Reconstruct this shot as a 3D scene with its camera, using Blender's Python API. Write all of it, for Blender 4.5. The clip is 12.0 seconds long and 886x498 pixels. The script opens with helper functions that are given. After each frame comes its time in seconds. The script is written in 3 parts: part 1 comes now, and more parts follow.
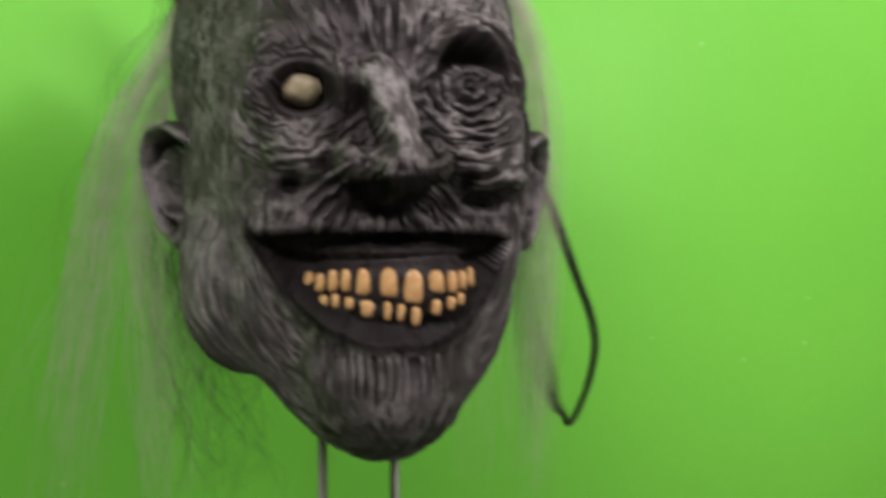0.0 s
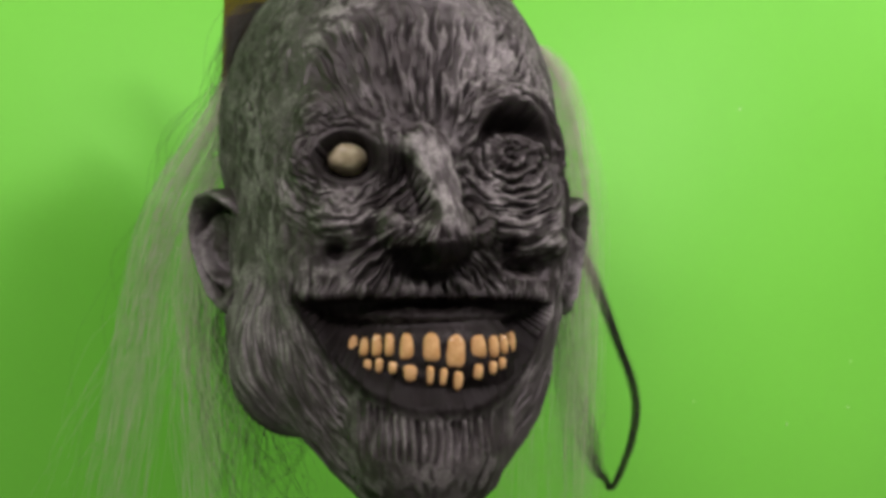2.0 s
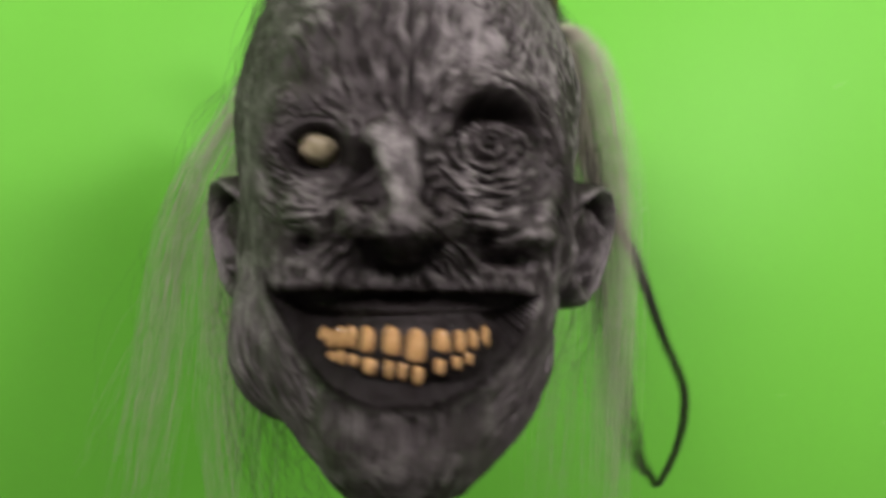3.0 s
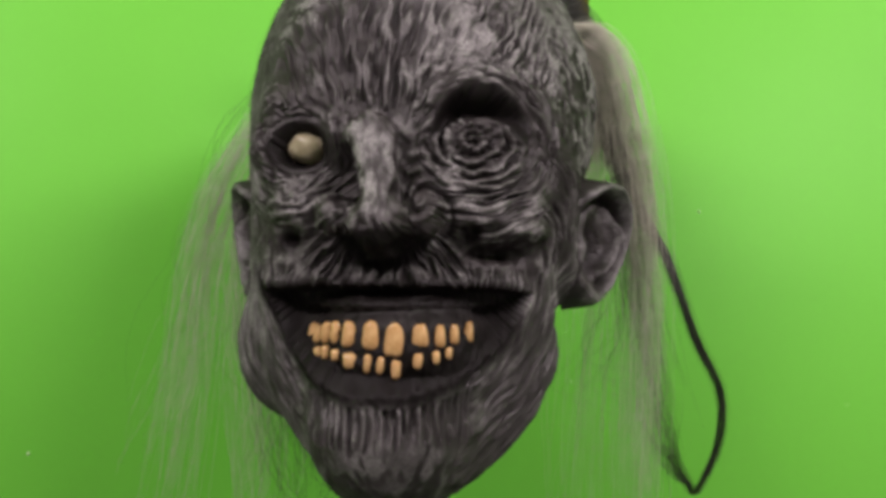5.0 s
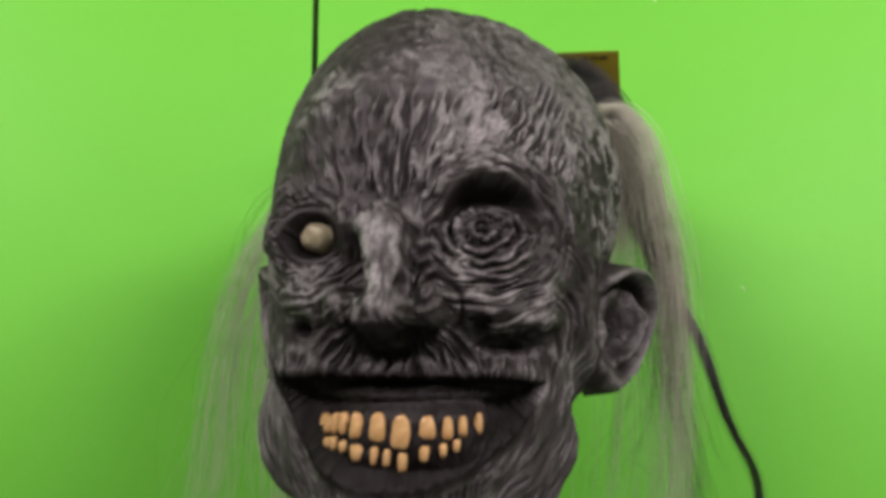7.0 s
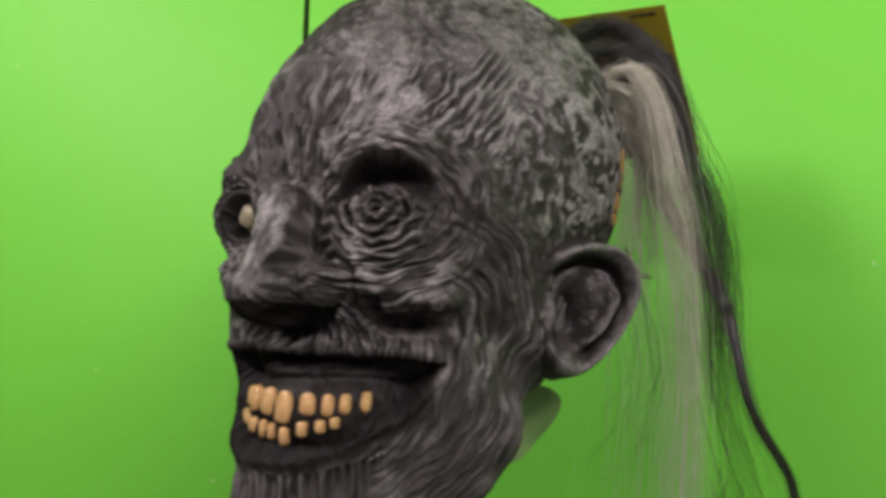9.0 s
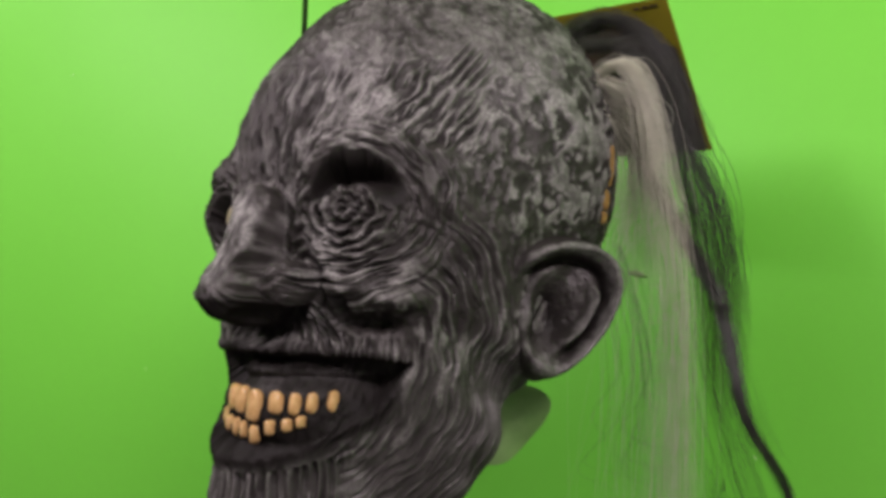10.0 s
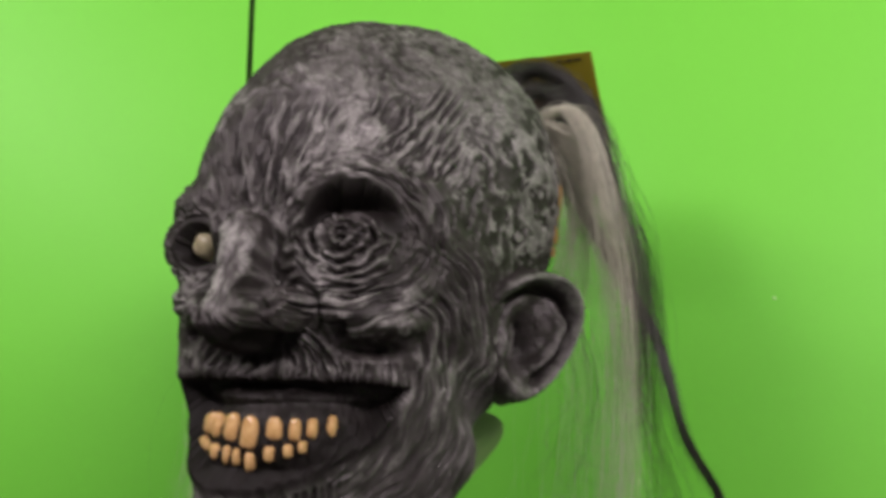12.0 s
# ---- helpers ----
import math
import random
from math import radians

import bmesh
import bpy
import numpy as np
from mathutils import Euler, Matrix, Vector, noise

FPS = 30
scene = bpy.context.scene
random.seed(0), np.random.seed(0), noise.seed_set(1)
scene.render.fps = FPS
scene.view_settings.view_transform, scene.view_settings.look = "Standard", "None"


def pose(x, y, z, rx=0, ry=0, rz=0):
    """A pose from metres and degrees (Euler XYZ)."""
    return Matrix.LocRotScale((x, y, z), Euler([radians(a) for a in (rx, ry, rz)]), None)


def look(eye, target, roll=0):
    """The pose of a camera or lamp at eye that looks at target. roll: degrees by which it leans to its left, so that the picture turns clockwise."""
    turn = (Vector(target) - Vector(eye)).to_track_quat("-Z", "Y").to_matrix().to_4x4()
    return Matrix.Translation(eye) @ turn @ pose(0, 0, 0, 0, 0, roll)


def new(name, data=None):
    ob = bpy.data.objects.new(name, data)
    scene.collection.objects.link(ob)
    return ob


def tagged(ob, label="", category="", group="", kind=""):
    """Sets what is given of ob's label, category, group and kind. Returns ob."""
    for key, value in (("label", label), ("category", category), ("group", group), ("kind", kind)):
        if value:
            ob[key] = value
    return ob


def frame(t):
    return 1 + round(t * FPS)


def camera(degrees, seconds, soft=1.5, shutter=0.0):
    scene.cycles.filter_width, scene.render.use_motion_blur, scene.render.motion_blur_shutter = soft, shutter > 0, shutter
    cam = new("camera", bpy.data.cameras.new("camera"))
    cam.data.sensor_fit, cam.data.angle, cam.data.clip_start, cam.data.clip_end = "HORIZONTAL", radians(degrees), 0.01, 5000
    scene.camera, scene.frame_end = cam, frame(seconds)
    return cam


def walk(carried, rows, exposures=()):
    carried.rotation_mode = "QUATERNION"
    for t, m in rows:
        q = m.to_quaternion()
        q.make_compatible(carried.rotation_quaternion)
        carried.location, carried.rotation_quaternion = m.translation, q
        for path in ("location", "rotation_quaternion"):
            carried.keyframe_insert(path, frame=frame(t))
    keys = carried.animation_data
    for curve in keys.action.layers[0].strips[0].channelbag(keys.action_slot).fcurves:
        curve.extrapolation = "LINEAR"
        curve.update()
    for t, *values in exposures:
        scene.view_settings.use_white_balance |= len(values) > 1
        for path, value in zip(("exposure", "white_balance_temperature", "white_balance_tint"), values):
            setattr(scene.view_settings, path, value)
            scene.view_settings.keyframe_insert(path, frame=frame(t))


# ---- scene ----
cam = camera(39.8, 12.0, soft=4.0, shutter=1.6)
METRES, EYE, TILT, LEAN, TURN = 1.04, 1.3, 0.0, 0.0, 0.0
ROWS = [
    (0.0, 0.0, 0.0, 0.0, 0.0, 0.0, -0.0),
    (0.5, 0.0021, 0.0022, 0.0035, 1.47, 0.82, 0.48),
    (1.0, -0.0006, -0.0093, 0.002, 0.91, 2.77, 0.06),
    (1.5, -0.0015, -0.0119, 0.0018, 1.74, 2.93, 0.12),
    (2.0, -0.0014, -0.0112, 0.0016, 1.84, 2.9, -0.0),
    (2.5, -0.0018, -0.0111, 0.0018, 2.16, 2.66, -0.22),
    (3.0, 0.1444, 0.0197, 0.0173, 13.19, 1.24, -1.01),
    (3.2, 0.2038, 0.0404, 0.0173, 17.67, 0.97, -0.80),
    (5.0, 0.2433, 0.05, 0.0016, 21.33, 2.38, -0.68),
    (5.5, 0.2439, 0.0508, 0.001, 21.3, 2.33, -0.74),
    (6.0, 0.2661, 0.0701, 0.0194, 23.51, 1.45, -1.05),
    (6.5, 0.2649, 0.0702, 0.0317, 24.25, 2.13, -1.02),
    (6.7, 0.2683, 0.0654, 0.0212, 24.39, 3.96, -0.90),
    (8.5, 0.4864, 0.2196, 0.0364, 43.97, 2.71, -1.54),
    (9.0, 0.5554, 0.2974, 0.0374, 51.6, 2.65, -1.85),
    (9.5, 0.5959, 0.3574, 0.0397, 56.74, 2.45, -1.85),
    (10.0, 0.6108, 0.3824, 0.0401, 58.86, 2.45, -1.88),
    (10.5, 0.6106, 0.3801, 0.04, 57.65, 2.72, -1.81),
    (11.0, 0.6106, 0.3727, 0.0442, 56.48, 3.61, -1.52),
    (11.5, 0.5405, 0.2716, 0.0379, 47.18, 4.16, -1.17),
    (12.0, 0.5152, 0.2246, 0.0156, 42.93, 5.71, -1.48),
]
walk(cam, [(t, pose(0, 0, EYE, TILT, LEAN, TURN) @ pose(METRES * x, METRES * y, METRES * z, 90 + pitch, roll, yaw)) for t, x, y, z, yaw, pitch, roll in ROWS])

# ---- light ----
world = bpy.data.worlds.new("room_air")
world.use_nodes = True
world.node_tree.nodes["Background"].inputs[0].default_value = (0.80, 0.86, 1.0, 1)
world.node_tree.nodes["Background"].inputs[1].default_value = 0.05
scene.world = world

MASK = pose(-0.056, 0.795, 1.35, 0, 0, 12)      # the mask's own axes in the room


def lamp(name, m, energy, wide, deep, colour):
    data = bpy.data.lights.new(name, "AREA")
    data.shape, data.size, data.size_y, data.energy, data.color = "RECTANGLE", wide, deep, energy, colour
    ob = new(name, data)
    ob.matrix_world = m
    return ob


# two long lamps added under the ceiling, on the camera's side of the mask, in place of one unseen overhead lamp
for turn, power in ((-33, 41), (62, 43)):
    lamp("stand_in_lamp", MASK @ pose(0, 0, 0, 0, 0, turn) @ look((0.0, -1.38, 1.12), (0.0, -0.45, 0.0)), power, 1.2, 0.35, (1.0, 0.96, 0.91))
scene.view_settings.exposure = 0.0
scene.view_settings.use_white_balance = True
scene.view_settings.white_balance_temperature, scene.view_settings.white_balance_tint = 6500, 29


# ---- materials ----
def material(name, rough=0.5, spec=0.5):
    m = bpy.data.materials.new(name)
    m.use_nodes = True
    b = m.node_tree.nodes["Principled BSDF"]
    b.inputs["Roughness"].default_value = rough
    b.inputs["Specular IOR Level"].default_value = spec
    return m, m.node_tree, b


def node(tree, kind, **values):
    n = tree.nodes.new(kind)
    for key, value in values.items():
        n.inputs[key.replace("_", " ")].default_value = value
    return n


def noise_at(tree, scale, detail=4.0, rough=0.55, stretch=None):
    """Noise in the object's own metres."""
    c = tree.nodes.new("ShaderNodeTexCoord")
    n = node(tree, "ShaderNodeTexNoise", Scale=scale, Detail=detail, Roughness=rough)
    if stretch:
        mp = node(tree, "ShaderNodeMapping", Scale=stretch)
        tree.links.new(c.outputs["Object"], mp.inputs[0])
        tree.links.new(mp.outputs[0], n.inputs["Vector"])
    else:
        tree.links.new(c.outputs["Object"], n.inputs["Vector"])
    return n


def ramp(tree, source, stops):
    r = tree.nodes.new("ShaderNodeValToRGB")
    while len(r.color_ramp.elements) < len(stops):
        r.color_ramp.elements.new(0.5)
    for e, (at, c) in zip(r.color_ramp.elements, stops):
        e.position, e.color = at, (*c, 1) if len(c) == 3 else (c[0], c[0], c[0], 1)
    tree.links.new(source, r.inputs[0])
    return r.outputs[0]


def mix(tree, a, b, factor, how="MIX"):
    n = tree.nodes.new("ShaderNodeMix")
    n.data_type, n.blend_type = "RGBA", how
    for value, slot in ((factor, 0), (a, 6), (b, 7)):
        if isinstance(value, (int, float)):
            n.inputs[slot].default_value = value
        elif isinstance(value, tuple):
            n.inputs[slot].default_value = (*value, 1)
        else:
            tree.links.new(value, n.inputs[slot])
    return n.outputs[2]


def attribute(tree, name):
    n = tree.nodes.new("ShaderNodeAttribute")
    n.attribute_name = name
    return n.outputs["Fac"]


def relief(tree, shader, source, strength, distance):
    b = node(tree, "ShaderNodeBump", Strength=strength, Distance=distance)
    tree.links.new(source, b.inputs["Height"])
    tree.links.new(b.outputs[0], shader.inputs["Normal"])


def simple(name, dark, light, scale, rough, spec=0.5, bump=0.0, size=0.001, stretch=None):
    m, t, b = material(name, rough, spec)
    n = noise_at(t, scale, 5.0, 0.6, stretch)
    t.links.new(ramp(t, n.outputs[0], [(0.3, dark), (0.7, light)]), b.inputs["Base Color"])
    if bump:
        relief(t, b, n.outputs[0], bump, size)
    return m


def latex_skin():
    """Near-black latex with grey dry-brushed paint on its ridges."""
    m, t, b = material("painted_latex", 0.45, 0.45)
    fine = noise_at(t, 700, 5.0, 0.6)
    mid = noise_at(t, 75, 5.0, 0.6)
    base = ramp(t, mid.outputs[0], [(0.32, (0.0160, 0.0138, 0.0128)), (0.68, (0.0350, 0.0308, 0.0290))])
    grey = ramp(t, fine.outputs[0], [(0.3, (0.165, 0.158, 0.153)), (0.7, (0.33, 0.318, 0.309))])
    speckle = ramp(t, fine.outputs[0], [(0.36, (0.62,)), (0.62, (1.0,))])
    brushed = mix(t, (0.0, 0.0, 0.0), speckle, attribute(t, "dry_brush"), "MIX")
    skin = mix(t, base, grey, brushed)
    inside = mix(t, skin, (0.0085, 0.0072, 0.0068), attribute(t, "black_and_shade"))
    # matt body colour under a thin, rough sheen that the black parts lack
    t.nodes.remove(b)
    body, sheen, both = (t.nodes.new("Shader" + k) for k in ("NodeBsdfDiffuse", "NodeBsdfAnisotropic", "NodeAddShader"))
    t.links.new(inside, body.inputs["Color"])
    t.links.new(mix(t, (0.034, 0.0327, 0.0333), (0.004, 0.004, 0.004), attribute(t, "black_and_shade")), sheen.inputs["Color"])
    t.links.new(ramp(t, mid.outputs[0], [(0.3, (0.30,)), (0.7, (0.46,))]), sheen.inputs["Roughness"])
    bumps = node(t, "ShaderNodeBump", Strength=0.55, Distance=0.0009)
    t.links.new(fine.outputs[0], bumps.inputs["Height"])
    for k, shader in enumerate((body, sheen)):
        t.links.new(bumps.outputs[0], shader.inputs["Normal"])
        t.links.new(shader.outputs[0], both.inputs[k])
    t.links.new(both.outputs[0], t.nodes["Material Output"].inputs["Surface"])
    return m


SKIN = latex_skin()
GREEN = simple("green_painted_board", (0.116, 0.500, 0.038), (0.131, 0.540, 0.046), 2.2, 0.55, 0.25, 0.04, 0.002)
TOOTH = simple("yellowed_teeth", (0.38, 0.205, 0.068), (0.62, 0.40, 0.185), 210, 0.11, 0.5, 0.15, 0.0006)
EYEBALL = simple("dull_ivory_eye", (0.20, 0.17, 0.09), (0.40, 0.36, 0.24), 150, 0.35, 0.45, 0.2, 0.0006)
GREY_HAIR = simple("grey_synthetic_hair", (0.34, 0.33, 0.25), (0.58, 0.56, 0.46), 60, 0.38, 0.5)
DARK_HAIR = simple("black_synthetic_hair", (0.010, 0.010, 0.008), (0.035, 0.034, 0.026), 60, 0.35, 0.5)
CARD = simple("olive_yellow_card", (0.15, 0.125, 0.008), (0.20, 0.165, 0.012), 30, 0.4, 0.4)
PRINT = simple("dark_brown_print", (0.008, 0.006, 0.005), (0.085, 0.055, 0.042), 55, 0.35, 0.4, stretch=(1, 1, 0.45))
STEEL = simple("grey_wire", (0.10, 0.09, 0.08), (0.16, 0.15, 0.14), 90, 0.4, 0.5)
# unpainted latex, its colour tinted green for the light bounced off the backdrop
FLAP = simple("latex_with_green_bounce", (0.15, 0.27, 0.09), (0.23, 0.36, 0.14), 40, 0.5, 0.3)
# for the thin rod that stands in for the backdrop's dark seam
SEAM_GREEN = simple("dark_green_seam", (0.020, 0.060, 0.012), (0.034, 0.085, 0.018), 60, 0.7, 0.2)
PLASTER = simple("white_plaster", (0.70, 0.70, 0.69), (0.76, 0.76, 0.75), 3, 0.85, 0.2, 0.05, 0.002)
CARPET = simple("pale_floor", (0.44, 0.43, 0.42), (0.52, 0.51, 0.50), 12, 0.9, 0.1)
GLUE = simple("amber_glue", (0.16, 0.085, 0.018), (0.34, 0.20, 0.06), 260, 0.3, 0.5, 0.3, 0.001)
SPECK = simple("pale_scuff", (0.45, 0.75, 0.30), (0.60, 0.82, 0.45), 300, 0.6, 0.2)


# ---- mesh helpers ----
def mesh_of(name, verts, faces, material_, smooth=True):
    me = bpy.data.meshes.new(name)
    me.from_pydata([tuple(v) for v in verts], [], [tuple(f) for f in faces])
    me.materials.append(material_)
    if smooth:
        me.polygons.foreach_set("use_smooth", [True] * len(me.polygons))
    me.update()
    return me


def part(name, me, parent, label=""):
    ob = new(name, me)
    ob.parent = parent
    return tagged(ob, label)


def quads(rows, cols, closed):
    """The faces of a grid of rows x cols points, joined round if closed."""
    r, c = np.meshgrid(np.arange(rows - 1), np.arange(cols if closed else cols - 1), indexing="ij")
    n = (c + 1) % cols
    return np.stack([r * cols + c, r * cols + n, (r + 1) * cols + n, (r + 1) * cols + c], -1).reshape(-1, 4)


def grid_mesh(name, verts, faces, material_):
    """A large grid, filled in at once."""
    me = bpy.data.meshes.new(name)
    me.vertices.add(len(verts))
    me.vertices.foreach_set("co", np.asarray(verts, np.float32).ravel())
    me.loops.add(faces.size)
    me.loops.foreach_set("vertex_index", faces.astype(np.int32).ravel())
    me.polygons.add(len(faces))
    k = faces.shape[1]
    me.polygons.foreach_set("loop_start", np.arange(0, faces.size, k, dtype=np.int32))
    me.polygons.foreach_set("use_smooth", np.ones(len(faces), bool))
    me.materials.append(material_)
    me.update(calc_edges=True)
    me.validate()
    return me


def bm_mesh(name, bm, material_, smooth=False):
    me = bpy.data.meshes.new(name)
    bm.to_mesh(me)
    bm.free()
    me.materials.append(material_)
    if smooth:
        me.polygons.foreach_set("use_smooth", [True] * len(me.polygons))
    return me


def box(name, size, at, material_, bevel=0.0):
    bm = bmesh.new()
    bmesh.ops.create_cube(bm, size=1.0, matrix=Matrix.Translation(at) @ Matrix.Diagonal((*size, 1)))
    if bevel:
        bmesh.ops.bevel(bm, geom=bm.edges[:], offset=bevel, segments=2, affect="EDGES")
    return bm_mesh(name, bm, material_)


def spline(points, n):
    """Points along a smooth curve through the given ones."""
    p = np.array(points, float)
    p = np.vstack([2 * p[0] - p[1], p, 2 * p[-1] - p[-2]])
    u = np.linspace(0, len(p) - 3 - 1e-6, n)
    i = u.astype(int)
    f = (u - i)[:, None]
    a, b, c, d = p[i], p[i + 1], p[i + 2], p[i + 3]
    return 0.5 * (2 * b + (c - a) * f + (2 * a - 5 * b + 4 * c - d) * f ** 2 + (3 * b - a - 3 * c + d) * f ** 3)


def strands(name, paths, radius, material_, sides=3, taper=0.35):
    """One mesh of fine tubes along the paths (strand, point, 3)."""
    paths = np.asarray(paths)
    s, n, _ = paths.shape
    tan = np.gradient(paths, axis=1)
    tan /= np.linalg.norm(tan, axis=2, keepdims=True) + 1e-9
    side = np.cross(tan, vec(0.31, 0.9, 0.2))
    side /= np.linalg.norm(side, axis=2, keepdims=True) + 1e-9
    up = np.cross(tan, side)
    r = (np.asarray(radius).reshape(-1, 1) * np.linspace(1, taper, n))[:, :, None]
    ring = [paths + r * (math.cos(a) * side + math.sin(a) * up) for a in np.arange(sides) * 2 * math.pi / sides]
    verts = np.stack(ring, 2).reshape(-1, 3)
    one = quads(n, sides, True)
    faces = (one[None] + (np.arange(s) * n * sides)[:, None, None]).reshape(-1, 4)
    return grid_mesh(name, verts, faces, material_)

# ---- the sculpted head: a solid made of blended ellipsoids, in the mask's own axes ----
# x to the wearer's left, y towards the back of the head, z up; the face looks along -y
SKEW = 0.18          # the soft latex face sags, so its left half lies further back


def vec(*v):
    return np.array(v, float)


def ellipsoid(p, c, r):
    q = p - vec(*c)
    k0 = np.sqrt(((q / vec(*r)) ** 2).sum(1)) + 1e-9
    k1 = np.sqrt(((q / vec(*r) ** 2) ** 2).sum(1)) + 1e-9
    return k0 * (k0 - 1) / k1


def block(p, c, r, n):
    q = np.abs(p - vec(*c)) / vec(*r)
    k = (q ** n).sum(1) ** (1 / n)
    return (k - 1) * min(r)


def capsule(p, a, b, ra, rb):
    a, b = vec(*a), vec(*b)
    d = b - a
    h = np.clip(((p - a) @ d) / (d @ d), 0, 1)
    return np.linalg.norm(p - a - h[:, None] * d, axis=1) - (ra + (rb - ra) * h)


def join(a, b, k):
    h = np.clip(0.5 + 0.5 * (b - a) / k, 0, 1)
    return b + (a - b) * h - k * h * (1 - h)


def carve(a, b, k):
    return -join(-a, b, k)


def step(a, b, x):
    u = np.clip((x - a) / (b - a), 0, 1)
    return u * u * (3 - 2 * u)


def bump(x, c, w):
    return np.exp(-((x - c) / w) ** 2)


EYE_AT = (-0.047, -0.0970, 0.038)       # the eyeball, before the skew
SOCKET_AT = (0.050, 0.044)             # x and z of the empty socket's middle


GUM = (0.006, -0.0730, -0.079, 0.056, 0.0600, 0.037)


def lip_top(x):
    return -0.0415 - 0.002 * ((x - 0.005) / 0.07) ** 2


def lip_low(x):
    return -0.0965 + 0.051 * (np.abs(x - 0.006) / 0.076) ** 2.6


def mouth_depth(x, z):
    """1 inside the grinning mouth, 0 outside."""
    e = 0.0018
    return step(-e, e, lip_top(x) - z) * step(-e, e, z - lip_low(x))


# the large forms: middle and half sizes
FORMS = {
    "cranium": (-0.0078, -0.0047, 0.0697, 0.0984, 0.1014, 0.1279),
    "back_right": (-0.0251, 0.0311, 0.0696, 0.0924, 0.0789, 0.1124),
    "back_left": (0.0128, 0.0358, 0.0794, 0.1018, 0.0829, 0.1165),
    "forehead_right": (-0.0319, -0.0522, 0.0870, 0.0383, 0.0530, 0.0525),
    "face": (0.0081, -0.0441, -0.0062, 0.0960, 0.0671, 0.1004),
    "jaw": (0.0059, -0.0492, -0.0869, 0.0837, 0.0498, 0.0736),
    "muzzle": (0.0071, -0.0772, -0.0719, 0.0590, 0.0625, 0.0486),
    "chin": (0.0046, -0.0795, -0.1264, 0.0486, 0.0638, 0.0463),
    "jowl": (-0.0675, -0.0079, -0.0776, 0.0432, 0.0401, 0.0495),
}


def form(p, name):
    v = FORMS[name]
    return ellipsoid(p, v[:3], v[3:])


def head_solid(p):
    q = p.copy()
    w = step(0.03, -0.05, p[:, 1])
    q[:, 1] = p[:, 1] - SKEW * p[:, 0] * w
    d = form(p, "cranium")
    d = join(d, form(p, "back_right"), 0.025)
    d = join(d, form(p, "back_left"), 0.03)
    d = join(d, form(p, "forehead_right"), 0.03)
    v = FORMS["face"]
    f = block(q, v[:3], v[3:], 2.5)
    f = join(f, form(q, "jaw"), 0.016)
    f = join(f, form(q, "muzzle"), 0.010)
    f = join(f, form(q, "chin"), 0.024)
    f = join(f, form(q, "jowl"), 0.022)
    d = join(d, f, 0.03)
    # the skin's swelling round each ear
    d = join(d, ellipsoid(p, (0.079, 0.004, -0.012), (0.022, 0.032, 0.046)), 0.02)
    d = join(d, ellipsoid(p, (-0.087, 0.000, -0.016), (0.022, 0.034, 0.052)), 0.02)
    d = join(d, ellipsoid(p, (-0.094, -0.002, -0.056), (0.016, 0.020, 0.020)), 0.012)
    # brow ridges and cheekbones
    d = join(d, ellipsoid(q, (0.052, -0.084, 0.012), (0.036, 0.030, 0.038)), 0.014)
    arch = np.hypot(q[:, 0] - 0.055, q[:, 2] - 0.0475) - 0.0302
    arch = np.hypot(arch, 0.8 * (q[:, 1] + 0.106 - 0.75 * np.maximum(q[:, 0] - 0.055, 0))) - 0.0088 * step(0.022, 0.050, q[:, 2])
    d = join(d, arch, 0.010)
    d = join(d, ellipsoid(q, (-0.042, -0.094, 0.064), (0.028, 0.016, 0.010)), 0.018)
    d = join(d, ellipsoid(q, (0.058, -0.106, -0.002), (0.019, 0.014, 0.0085)), 0.008)
    d = join(d, ellipsoid(q, (0.078, -0.093, -0.008), (0.014, 0.015, 0.0075)), 0.006)
    d = join(d, ellipsoid(q, (-0.043, -0.103, 0.004), (0.021, 0.014, 0.011)), 0.014)
    d = join(d, ellipsoid(q, (0.070, -0.066, -0.055), (0.014, 0.025, 0.022)), 0.012)
    # the crease behind the jaw, down to the recess under the ear
    d = carve(d, capsule(p, (0.1070, -0.064, -0.022), (0.1090, -0.030, -0.052), 0.0105, 0.0175), 0.007)
    d = carve(d, capsule(p, (0.1090, -0.030, -0.052), (0.1020, 0.018, -0.080), 0.0175, 0.0210), 0.008)
    d = join(d, ellipsoid(p, (0.0725, -0.022, -0.086), (0.0190, 0.0195, 0.0190)), 0.012)
    # the hollow under the cheekbones
    d = carve(d, ellipsoid(q, (0.068, -0.112, -0.0215), (0.022, 0.021, 0.0070)), 0.005)
    d = carve(d, ellipsoid(q, (-0.068, -0.118, -0.016), (0.020, 0.014, 0.010)), 0.010)
    # the empty socket, with a low mound in it
    sx, sz = SOCKET_AT
    d = carve(d, ellipsoid(q, (sx + 0.005, -0.116, sz + 0.0038), (0.0242, 0.036, 0.0242)), 0.003)
    d = join(d, block(q, (sx + 0.003, -0.088, sz - 0.011), (0.029, 0.0262, 0.0255), 3.0), 0.004)
    # the other eye's hole
    ex, ey, ez = EYE_AT
    d = join(d, ellipsoid(q, (ex - 0.003, ey + 0.0038, ez), (0.029, 0.0135, 0.021)), 0.012)
    d = carve(d, ellipsoid(q, (ex, ey - 0.012, ez), (0.0158, 0.027, 0.0118)), 0.003)
    # nose
    n = capsule(q * vec(0.92, 1, 1), (-0.0032, -0.1225, 0.0440), (0.0062, -0.1500, 0.006), 0.0122, 0.0080)
    n = join(n, ellipsoid(q, (0.0064, -0.1525, -0.0070), (0.0138, 0.0138, 0.0150)), 0.006)
    n = join(n, ellipsoid(q, (0.003, -0.130, -0.010), (0.019, 0.026, 0.017)), 0.008)
